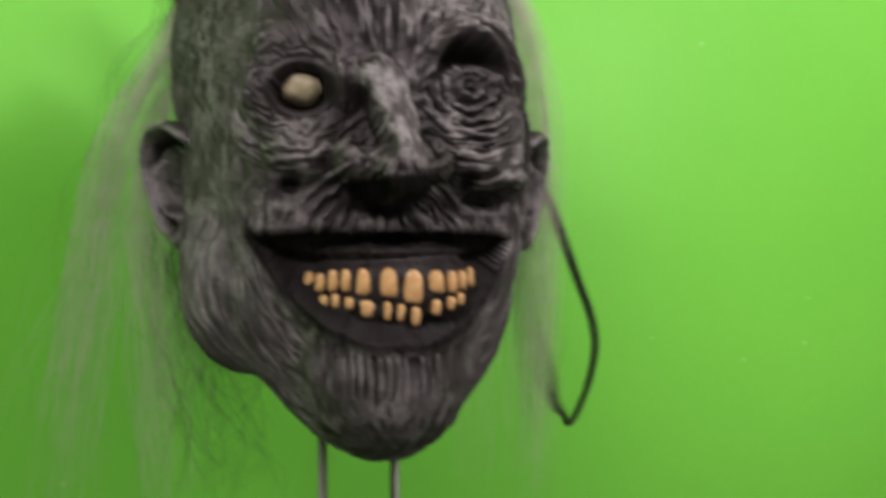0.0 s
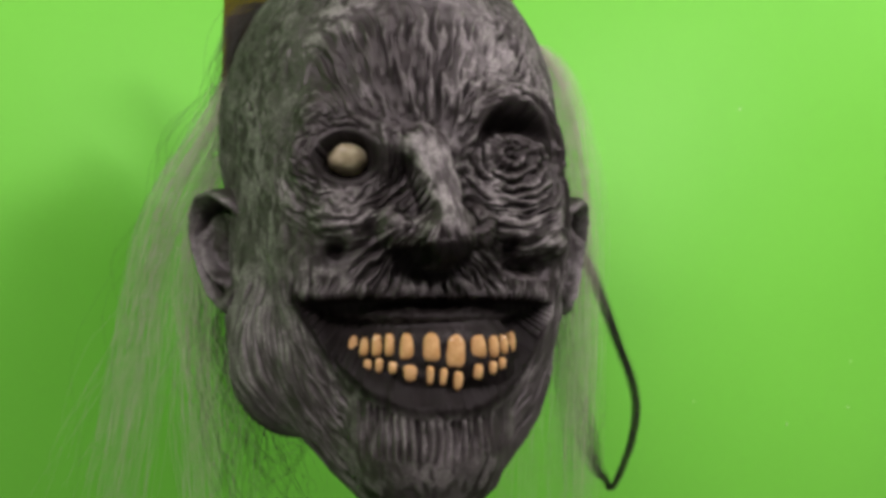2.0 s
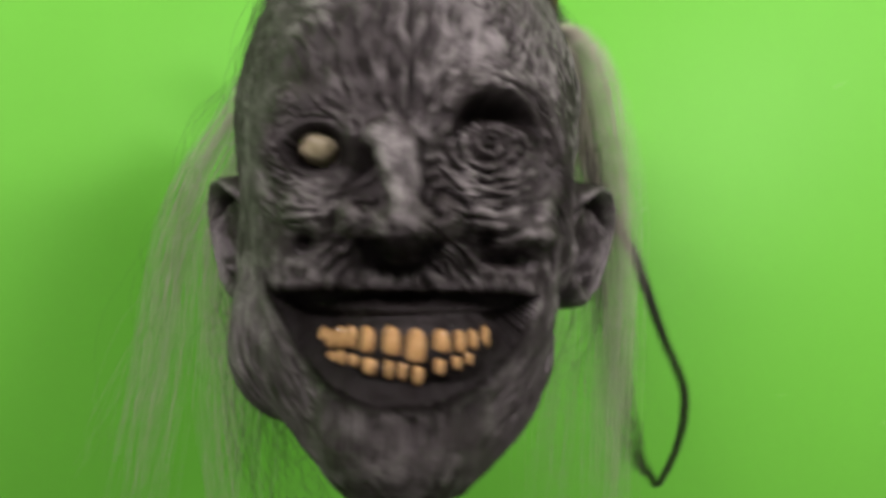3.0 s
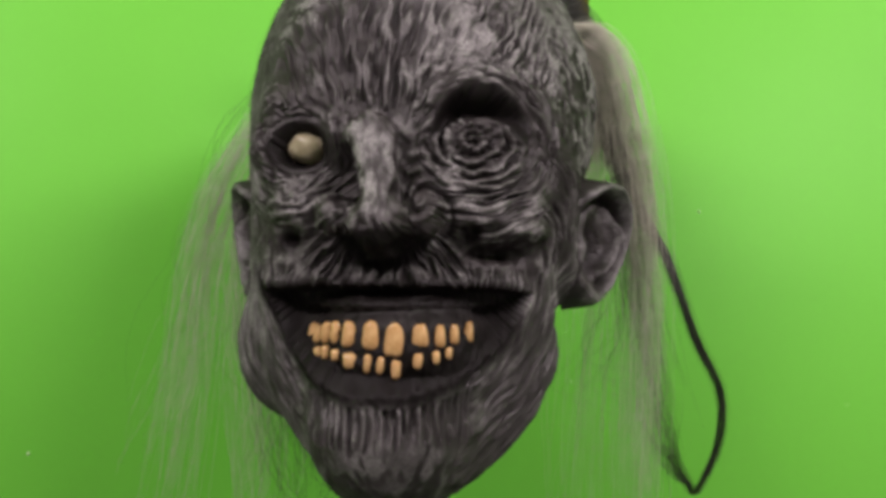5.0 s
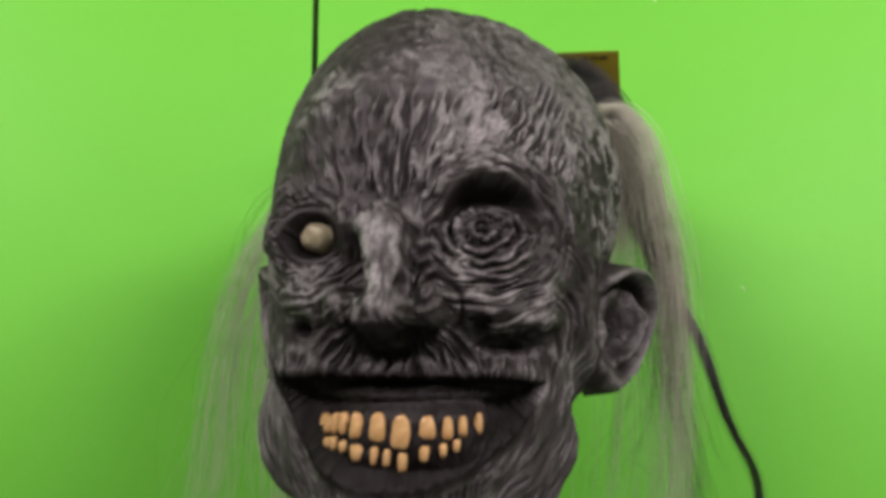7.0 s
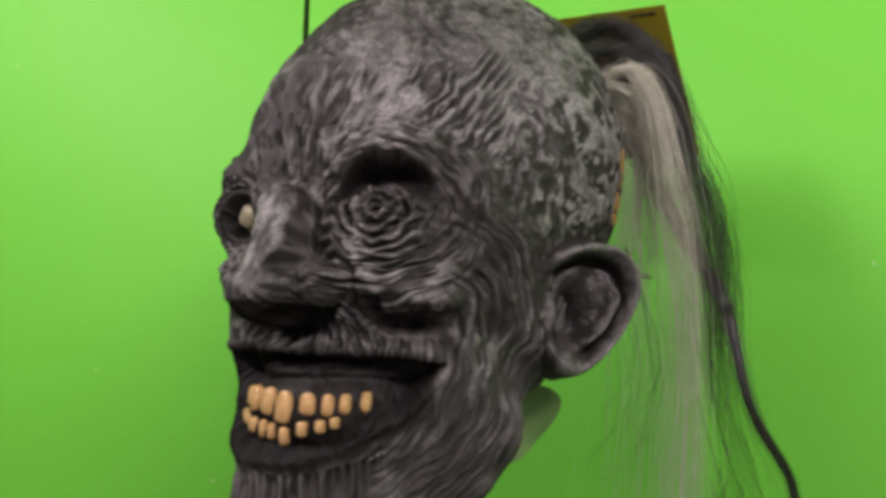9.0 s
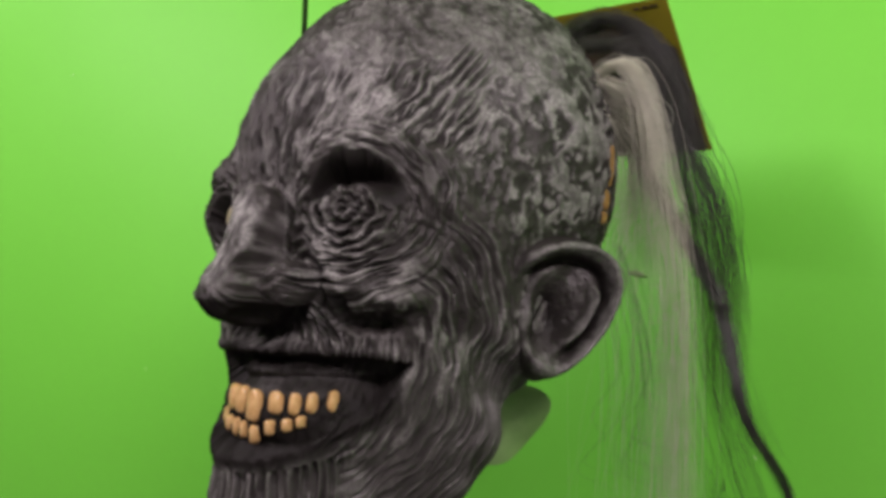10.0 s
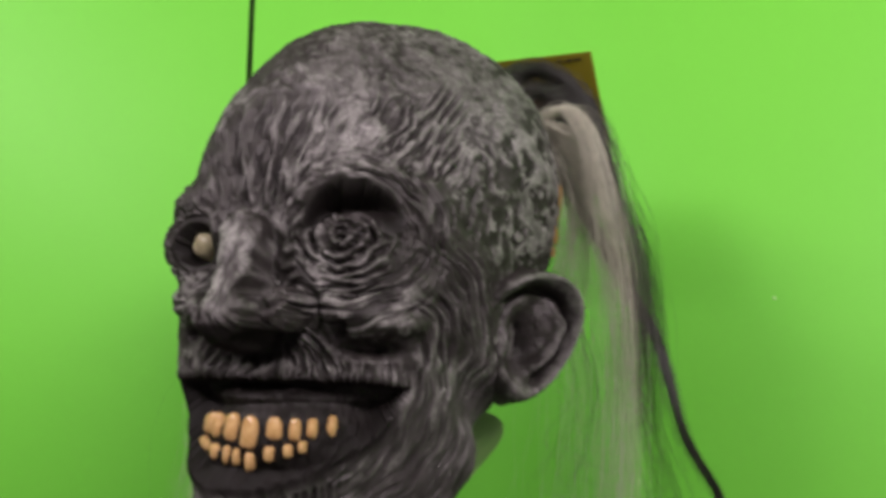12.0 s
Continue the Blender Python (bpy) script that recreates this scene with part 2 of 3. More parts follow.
    n = join(n, ellipsoid(q, (0.0270, -0.126, -0.001), (0.0115, 0.0150, 0.0130)), 0.004)
    n = join(n, ellipsoid(q, (-0.0215, -0.128, -0.002), (0.0110, 0.0150, 0.0125)), 0.004)
    d = join(d, n, 0.006)
    d = join(d, ellipsoid(q, (-0.023, -0.107, 0.048), (0.010, 0.0150, 0.020)), 0.008)
    d = carve(d, ellipsoid(q, (0.0200, -0.140, -0.0245), (0.0105, 0.020, 0.0115)), 0.002)
    d = carve(d, ellipsoid(q, (-0.0145, -0.140, -0.0195), (0.0145, 0.022, 0.0115)), 0.002)
    d = carve(d, ellipsoid(q, (0.004, -0.132, -0.034), (0.010, 0.020, 0.008)), 0.003)
    d = carve(d, ellipsoid(q, (-0.0175, -0.138, 0.017), (0.0065, 0.016, 0.013)), 0.005)
    d = carve(d, ellipsoid(q, (0.0215, -0.140, 0.019), (0.0045, 0.014, 0.010)), 0.004)
    # small rotted holes beside the nose
    d = carve(d, ellipsoid(q, (-0.053, -0.114, -0.0150), (0.0085, 0.018, 0.0062)), 0.003)
    d = carve(d, ellipsoid(q, (0.050, -0.124, -0.0120), (0.0070, 0.018, 0.0090)), 0.003)
    # the mouth: a deep slot under the upper lip, the gums a little way in
    x, z = q[:, 0], q[:, 2]
    front = step(-0.05, -0.08, q[:, 1])
    d = d + front * mouth_depth(x, z) * (0.0040 + 0.0130 * (1 - 0.65 * step(-0.0190, -0.0080, z - lip_top(x))) * np.maximum(step(0.010, 0.030, z - lip_low(x)), step(0.020, 0.040, np.abs(x - 0.006))) * step(0.080, 0.064, np.abs(x - 0.004)))
    gum = np.maximum(ellipsoid(p, GUM[:3], GUM[3:]), z + 0.0545 - 0.0010 * np.sin(x * 520) - 0.006 * (np.abs(x - 0.006) / 0.05) ** 2)
    d = np.where(mouth_depth(x, z) > 0.02, np.minimum(d, gum), d)
    # rolled lips
    d = d - front * 0.0016 * bump(z, lip_top(x) + 0.004, 0.004) * step(0.082, 0.070, np.abs(x - 0.004))
    d = d - front * 0.0034 * bump(z, lip_low(x) - 0.006, 0.006) * step(0.074, 0.055, np.abs(x - 0.004))
    return d


CORE = vec(-0.004, -0.030, 0.0)


def shoot(o, v, far, near=0.012, steps=110):
    """The first place along rays o + s * v at which the head is met, from s = 0 on."""
    s = np.zeros(len(o))
    for _ in range(steps):
        d = head_solid(o + s[:, None] * v)
        s = np.minimum(s + np.clip(d, -0.002, 0.03) * 0.6, far)
    return s


# ---- relief and paint of the skin ----
_perm = np.random.RandomState(7).permutation(512).astype(np.int32)
_grad = np.random.RandomState(8).normal(size=(512, 3))
_grad = (_grad / np.linalg.norm(_grad, axis=1, keepdims=True)).astype(np.float32)


def perlin(x, y, z):
    p = np.stack([x, y, z], -1).astype(np.float32)
    i = np.floor(p)
    f = p - i
    i = i.astype(np.int32)
    u = f * f * f * (f * (f * 6 - 15) + 10)
    total = np.zeros(len(p), np.float32)
    for a in (0, 1):
        ha = _perm[(i[:, 0] + a) & 511] + i[:, 1]
        wx = u[:, 0] if a else 1 - u[:, 0]
        for b in (0, 1):
            hb = _perm[(ha + b) & 511] + i[:, 2]
            wxy = wx * (u[:, 1] if b else 1 - u[:, 1])
            for c in (0, 1):
                g = _grad[_perm[(hb + c) & 511]]
                dot = g[:, 0] * (f[:, 0] - a) + g[:, 1] * (f[:, 1] - b) + g[:, 2] * (f[:, 2] - c)
                total += dot * wxy * (u[:, 2] if c else 1 - u[:, 2])
    return total * np.float32(1.6)


def cloud(p, scale, seed=0.0, octaves=3):
    v, amp = 0.0, 1.0
    for k in range(octaves):
        q = p * scale * 2 ** k + seed + 17.3 * k
        v = v + amp * perlin(q[:, 0], q[:, 1], q[:, 2])
        amp *= 0.55
    return v


def folds(across, along, width, length, seed):
    """Wavy raised folds: across and along in metres, width of one fold, its length. About -1 to 1."""
    warp = perlin(across / (width * 3.6), along / (length * 0.7), np.full_like(across, seed + 4.5))
    a = perlin(across / width + 1.0 * warp, along / length, np.full_like(across, seed))
    b = perlin(across / (width * 0.45) + 0.7 * warp, along / (length * 0.45), np.full_like(across, seed + 31.0))
    return np.tanh(2.6 * a + 0.9 * b) * 0.85 + 0.22 * b


def disc(x, z, cx, cz, rx, rz):
    """1 in the middle of a soft patch, 0 outside it."""
    return np.exp(-(((x - cx) / rx) ** 2 + ((z - cz) / rz) ** 2))


def skin_detail(p):
    """Height of the sculpted wrinkles in metres, share of grey dry-brushed paint, share of black for paint and
    painted-in shade.
    """
    x, z = p[:, 0], p[:, 2]
    y = p[:, 1] - SKEW * x * step(0.03, -0.05, p[:, 1])
    th = np.arctan2(x + 0.004, -(y + 0.02))
    s = th * 0.105                       # round the head, in metres
    face = step(0.02, -0.03, y)
    sx, sz = SOCKET_AT
    ex, _, ez = EYE_AT
    wob = cloud(p, 28, 3.0, 2)
    wide = cloud(p, 13, 61.0, 2)
    rs = np.hypot((s - 0.0560) * 0.95, z - 0.0450)
    re_ = np.hypot((x - ex) * 0.8, z - ez)
    re2 = np.hypot((s + 0.0535) * 0.8, z - ez)
    layers, weights = [], []

    def lay(v, w):
        layers.append(v)
        weights.append(w)

    # all over: meandering cracks between worn plateaus, drawn out upright on the sides
    up = 0.45 + 0.4 * step(0.09, 0.15, z)
    plate = perlin(x * 105 + 2.2 * wob, p[:, 1] * 105 - 1.8 * wob, z * 105 * up + 5.0) + 0.55 * perlin(x * 260, p[:, 1] * 260, z * 260 * up + 9.0)
    lay(np.tanh(2.4 * (plate + 0.18)) * 0.8 + 0.2 * cloud(p, 300, 9.0, 2), np.full_like(x, 0.55))
    # forehead: a fan of folds that meet over the nose
    ang = np.arctan2(x + 0.003, z + 0.015)
    lay(folds(ang * 0.095, np.hypot(x, z), 0.0036, 0.024, 2.0), 2.2 * face * step(0.056, 0.068, z) * step(0.150, 0.112, z + 0.35 * np.abs(x)) * step(0.068, 0.045, np.abs(x + 0.004)))
    # the socket: rings round its middle, spreading over the temple and the cheek
    turn = np.arctan2(z - 0.045, s - 0.056)
    rw = rs + 0.0022 * perlin(x * 85, z * 85, x * 0 + 7.0)
    rings = (0.55 + 0.55 * perlin(x * 120, z * 120, x * 0 + 1.5)) * np.sin(6.283 * (rw / (0.0046 + 0.045 * rs) + 0.45 * wob + 0.30 * np.sin(turn + 0.6))) + 0.8 * perlin(rw * 360, turn * 3.2, np.full_like(x, 3.0)) + 0.35 * cloud(p, 330, 8.0, 2)
    lay(rings * step(0.034, 0.022, rs) + step(0.022, 0.034, rs) * folds(rs + 0.0030 * wob, turn * 0.035, 0.0034, 0.018, 3.0), 2.6 * face * step(0.068, 0.040, rs) * step(0.022, 0.034, s))
    # temple: slanting folds over the socket up to the scalp
    lay(folds((s - 0.1) * 0.72 - (z - 0.10) * 0.70 + 0.002 * wob, z + s, 0.0034, 0.024, 8.0), 1.9 * step(0.070, 0.085, z) * step(0.145, 0.120, z) * step(0.060, 0.078, s) * step(0.150, 0.120, s))
    # broad arcs from the socket round the hollow of the cheek
    ra = np.hypot(s - 0.078, (z + 0.026) * 0.8)
    lay((0.35 + 0.4 * perlin(s * 70, z * 70, x * 0 + 4.0)) * np.sin(6.283 * (ra / 0.0082 + 0.55 * wob)) + 0.85 * folds(ra + 0.004 * wob, z, 0.0034, 0.028, 12.0), 1.5 * step(0.013, 0.020, ra) * step(0.090, 0.060, ra) * step(0.084, 0.100, s + 0.3 * z) * step(0.060, 0.035, z) * step(-0.075, -0.050, z))
    # the eye: folds round it
    lay(folds(re2 + 0.003 * wob, np.arctan2(z - ez, s + 0.0535) * 0.03, 0.0032, 0.012, 4.0), 0.9 * face * step(0.060, 0.036, re2) * step(0.002, -0.012, x))
    # cheeks and jaw: arcs round the grin
    rm = np.hypot(s * 0.85, z + 0.045)
    lay(folds(rm + 0.003 * wob, np.arctan2(z + 0.045, s) * 0.08, 0.0026, 0.020, 5.0), 1.5 * step(-0.022, -0.040, z) * step(0.045, 0.06, np.abs(s)))
    # upper lip: lines that spread from the nose
    au = np.arctan2(x, -(z - 0.012))
    lay(folds(au * 0.04, np.hypot(x, z), 0.0030, 0.020, 6.0), 1.8 * face * step(0.000, -0.012, z) * step(-0.052, -0.042, z) * step(0.050, 0.038, np.abs(x)))
    # chin: a comb of upright ridges
    comb = np.sin(2 * math.pi * (s / 0.0043 + 0.45 * wob)) * 0.40 + 0.50 * folds(s, z, 0.0032, 0.03, 7.0)
    lay(comb, 2.4 * face * step(-0.010, -0.016, z - lip_low(x)) * step(-0.136, -0.122, z + 0.006 * wob) * step(0.060, 0.040, np.abs(s - 0.012)))
    # curls on the nose's wing, and slanting welts on the scalp
    rn = np.hypot(x - 0.026, 0.75 * (z - 0.006))
    lay(np.sin(6.283 * (rn / 0.0068 + 0.5 * wob)) * 0.7 + 0.4 * cloud(p, 160, 18.0, 2), 2.9 * face * disc(x, z, 0.025, 0.010, 0.014, 0.020) * step(0.011, 0.015, x))
    cross = (z - 0.127) * 0.82 - (s - 0.130) * 0.57
    lay(np.sin(6.283 * (cross / 0.0052 + 0.3 * wob)), 2.4 * np.exp(-(cross / 0.012) ** 4) * np.exp(-(((s - 0.130) * 0.82 + (z - 0.127) * 0.57) / 0.020) ** 4))
    w = np.array(weights) ** 2.5
    ridge = (np.array(layers) * w).sum(0) / (w.sum(0) + 1e-9)
    strong = np.clip(np.array(weights)[1:].max(0), 0, 1.8)
    # scalp: worn plateaus parted by thin crooked cracks, and pitted stretches between them
    scalp = np.maximum(step(0.080, 0.110, np.abs(s)) * step(0.020, 0.055, z), step(0.115, 0.140, z)) * (1 - 0.85 * np.clip(strong / 1.1, 0, 1))
    worn = step(-0.15, 0.40, cloud(p, 27, 33.0, 3) + 0.5 * wide)
    vein = perlin(x * 62 + 1.4 * wob, p[:, 1] * 62 - 1.2 * wob, z * 40 + 3.0) + 0.30 * perlin(x * 190, p[:, 1] * 190, z * 150 + 13.0)
    vein = bump(vein, 0.0, 0.11) * step(-0.25, 0.25, cloud(p, 36, 83.0, 2))
    pits = np.tanh(2.2 * (cloud(p * vec(1, 1, 0.75), 165, 91.0, 3) - 0.10))
    ridge = ridge + 0.9 * scalp * (worn * (0.55 - 1.5 * vein + 0.30 * pits) + (1 - worn) * (0.75 * pits - 0.15) - ridge)
    inside = mouth_depth(x, z) * step(-0.05, -0.08, y)
    spine = -0.0030 + 0.0108 * step(0.046, -0.004, z)
    broad = 0.0050 + 0.0068 * bump(z, 0.036, 0.009) + 0.0030 * bump(z, 0.000, 0.008)
    nose = face * step(broad + 0.0016, broad - 0.0016, np.abs(x - spine + 0.0012 * wob)) * step(-0.010, 0.000, z) * step(0.052, 0.044, z + 0.3 * np.abs(x - spine))
    lids = face * step(0.0195, 0.0145, re_)
    smooth = np.clip(disc(s, z, 0.168, 0.140, 0.030, 0.022) + 0.8 * disc(s, z, 0.055, 0.100, 0.020, 0.010), 0, 1)
    calm = np.clip(1 - 0.80 * nose - 0.85 * inside - 0.85 * lids - 0.75 * smooth - 0.25 * step(-0.020, -0.055, x) * face, 0.06, 1)
    calm = calm * (1 - 0.6 * face * step(0.033, 0.026, np.hypot(x - sx - 0.005, z - sz - 0.004)) * step(0.050, 0.058, z))
    calm = calm * (1 - 0.45 * disc(s, z, 0.015, -0.142, 0.05, 0.018))
    flank = step(0.052, 0.075, np.abs(s)) * step(-0.022, -0.045, z)
    calm = calm * (1 - 0.45 * flank)
    height = calm * (ridge * (0.00100 + 0.00115 * strong) + 0.00030 * cloud(p, 260, 5.0, 2) + 0.0011 * cloud(p, 45, 2.0, 2))
    height += 0.5 * lids * (0.0010 * bump(re_, 0.0150, 0.0015) - 0.0012 * bump(re_, 0.0172, 0.0012) + 0.0008 * bump(re_, 0.0200, 0.0016) + 0.0004 * cloud(p, 200, 27.0, 3))
    height += inside * (0.0010 * cloud(p * vec(1, 1, 0.5), 190, 6.0, 2))
    crack = nose * bump(x - spine + 0.0022 * perlin(z * 150, z * 0, z * 0 + 2.0), 0.0030, 0.0011) * step(0.036, 0.028, z)
    height -= 0.0016 * crack
    # grey paint: on the ridges, in patches
    patch = 0.39 + 0.24 * cloud(p, 24, 12.0, 3) + 0.30 * wide
    patch += 0.25 * step(0.09, 0.13, s) * step(0.02, 0.06, z)                  # worn temple and scalp
    patch += 0.30 * disc(s, z, 0.055, 0.092, 0.035, 0.012)                     # brow over the socket
    patch += 0.40 * disc(x, z, 0.066, -0.004, 0.024, 0.008) * face             # cheekbone
    patch += 0.30 * disc(x, z, -0.056, 0.010, 0.022, 0.012) * face
    patch += 0.18 * disc(s, z, 0.055, 0.030, 0.026, 0.022)
    patch += 0.18 * disc(s, z, 0.012, -0.142, 0.05, 0.013)                     # chin
    patch += 0.10 * disc(x, z, 0.022, -0.030, 0.012, 0.008) * face
    patch += 0.04 * step(-0.055, -0.085, s) * step(0.15, 0.10, z)                # the right side stays dark
    patch -= 0.30 * disc(s, z, -0.012, 0.100, 0.042, 0.028)                    # dark middle of the forehead
    patch -= 0.30 * disc(s, z, 0.190, 0.112, 0.025, 0.025)
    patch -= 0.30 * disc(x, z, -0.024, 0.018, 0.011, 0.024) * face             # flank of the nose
    patch -= 0.45 * disc(s, z, 0.068, -0.024, 0.024, 0.008)
    patch += 0.16 * step(-0.02, -0.05, s) * step(0.09, 0.06, z) * face
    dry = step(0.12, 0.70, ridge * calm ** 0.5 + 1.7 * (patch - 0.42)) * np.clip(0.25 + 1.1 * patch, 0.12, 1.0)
    dry = dry * (0.45 + 0.55 * step(-0.5, 0.4, cloud(p, 80, 21.0, 3))) * (0.72 + 0.28 * step(-0.4, 0.3, cloud(p, 400, 25.0, 2)))
    dry = np.maximum(dry, 0.75 * face * disc(x, z, -0.012, -0.0325, 0.012, 0.0045) * step(-0.6, 0.3, cloud(p, 150, 29.0, 2)))
    side = step(-0.070, -0.095, s) * step(-0.06, -0.03, z)                     # the right temple is evenly smeared
    dry = dry + 0.65 * side * (0.20 + 0.22 * dry - dry)
    jaw = step(0.030, 0.055, np.abs(s)) * step(-0.025, -0.05, z)
    dry = dry + (0.10 + 0.60 * dry - dry) * 0.85 * jaw
    dry = np.maximum(dry, 0.85 * smooth * step(-0.7, 0.1, cloud(p, 75, 51.0, 3)))
    dry = dry * (1 - 0.9 * nose) + 0.82 * nose * step(-0.7, 0.4, cloud(p * vec(1.6, 0.6, 0.6), 110, 14.0, 3)) * (1 - crack)
    crown = step(0.105, 0.145, z + 0.010 * wob) * step(-0.045, 0.050, x + 0.02 * wob)
    dry = dry + 0.5 * crown * (0.40 + 0.50 * cloud(p * vec(1, 1, 1.8), 120, 71.0, 3) - dry)
    # less grey round the eye; the chin's weaker light is put in as less grey
    dry = dry * (1 - 0.6 * lids) * (1 - 0.45 * step(-0.085, -0.105, z) * face)
    lip = face * (1.2 * step(-0.0130, -0.0060, z - lip_low(x)) * step(0.004, 0.0, z - lip_low(x)) + bump(z, lip_top(x) + 0.001, 0.003)) * step(0.082, 0.070, np.abs(x))
    # the nose's underside: black of the nostrils, with its shade painted in
    under = step(-0.0095, -0.0135, z) * step(-0.036, -0.031, z - 0.25 * np.abs(x - 0.002)) * step(0.006, 0.001, np.abs(x - 0.002) - 0.024 - 0.45 * (z + 0.010))
    hole = face * np.maximum(1.2 * disc(x, z, -0.053, -0.015, 0.0085, 0.0065), under)
    almond = np.hypot((x - ex + 0.0040) / 0.0185, (z - ez - 0.10 * (x - ex)) / 0.0114)
    ring = face * np.maximum(bump(re_, 0.0122, 0.0026), 0.9 * step(1.08, 0.82, almond))
    # crescent under the socket's brow: black wash, with the overhang's shade painted in
    hollow = step(0.0285, 0.0245, np.hypot(x - sx - 0.005, z - sz - 0.004)) * step(0.0240, 0.0275, np.hypot(x - sx - 0.002, z - sz + 0.0125)) * step(-0.006, 0.004, z - sz)
    hole = np.maximum(hole, face * hollow)
    wing = np.hypot(x - 0.0260, (z + 0.001) * 0.9)
    crease = face * bump(wing, 0.0150, 0.0016) * step(0.018, 0.023, x) * step(-0.018, -0.010, z)
    hole = np.maximum(hole, 0.8 * crease)
    # a black strip along the hollow under the cheekbone
    hole = np.maximum(hole, 0.75 * face * disc(x, z, 0.066, -0.0195, 0.020, 0.0042) * (0.7 + 0.6 * wob))
    height = height - 0.0022 * crease
    hole = np.maximum(hole, 1.1 * face * disc(x, z, 0.050, -0.0120, 0.0065, 0.0090))
    gum = inside * step(0.010, 0.004, np.abs(z + 0.058)) * step(0.060, 0.045, np.abs(x - 0.004))
    wash = 0.45 * step(-0.10, -0.75, ridge) * np.clip(calm, 0, 1) ** 0.5 * step(-0.8, 0.2, cloud(p, 55, 97.0, 2))
    # black of mouth, lips and holes: paint, plus shade painted into the recesses
    black = np.clip(wash + inside * (1 - 0.30 * gum) + 0.80 * lip + 0.95 * hole + 0.9 * ring, 0, 1)
    height = height * (1 - 0.75 * np.clip(hole + ring, 0, 1)) * (1 - step(0.2, 0.8, hollow * face))
    return height, np.clip(dry, 0, 1) * (1 - black), black * 0.92


def put(me, name, values):
    me.attributes.new(name, "FLOAT", "POINT").data.foreach_set("value", np.asarray(values, np.float32))


# ---- the mask ----
mask = new("rubber_mask")
mask.matrix_world = MASK
tagged(mask, "dark grey wrinkled latex ghoul mask, yellow teeth, long grey hair", "mask")


def face_skin():
    front = np.linspace(-135, 135, 820, endpoint=False)
    back = np.linspace(135, 225, 70, endpoint=False)
    th = np.radians(np.concatenate([front, back]))
    ph = np.radians(np.concatenate([np.linspace(89.5, 62, 70, endpoint=False), np.linspace(62, -80, 560)]))
    a, b = np.meshgrid(ph, th, indexing="ij")
    v = np.stack([np.cos(a) * np.sin(b), -np.cos(a) * np.cos(b), np.sin(a)], -1).reshape(-1, 3)
    # every third ray from far outside, the rest from between its neighbours
    reach = 0.24
    i3, j3 = np.arange(0, len(ph), 3), np.arange(0, len(th), 3)
    few = v.reshape(len(ph), len(th), 3)[np.ix_(i3, j3)].reshape(-1, 3)
    hit = (reach - shoot(CORE + reach * few, -few, reach - 0.02, steps=75)).reshape(len(i3), len(j3))
    hit = np.array([np.interp(np.arange(len(ph)), i3, c) for c in hit.T]).T
    hit = np.array([np.interp(np.arange(len(th)), j3, r) for r in hit]).ravel() + 0.0005
    for _ in range(6):
        hit = hit - np.clip(head_solid(CORE + hit[:, None] * v), -0.0015, 0.0015) * 0.7
    p = CORE + hit[:, None] * v
    high, dry, black = skin_detail(p)
    e, flat = 0.0006, head_solid(p)
    n = np.stack([head_solid(p + e * a) - flat for a in np.eye(3)], -1)
    n /= np.linalg.norm(n, axis=1, keepdims=True) + 1e-9
    n = 0.8 * n + 0.2 * v
    me = grid_mesh("face", p + high[:, None] * n, quads(len(ph), len(th), True)[:, ::-1], SKIN)
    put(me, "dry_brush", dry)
    put(me, "black_and_shade", black)
    return me


part("face", face_skin(), mask, "dark grey latex skin, dry-brushed lighter on the wrinkles")


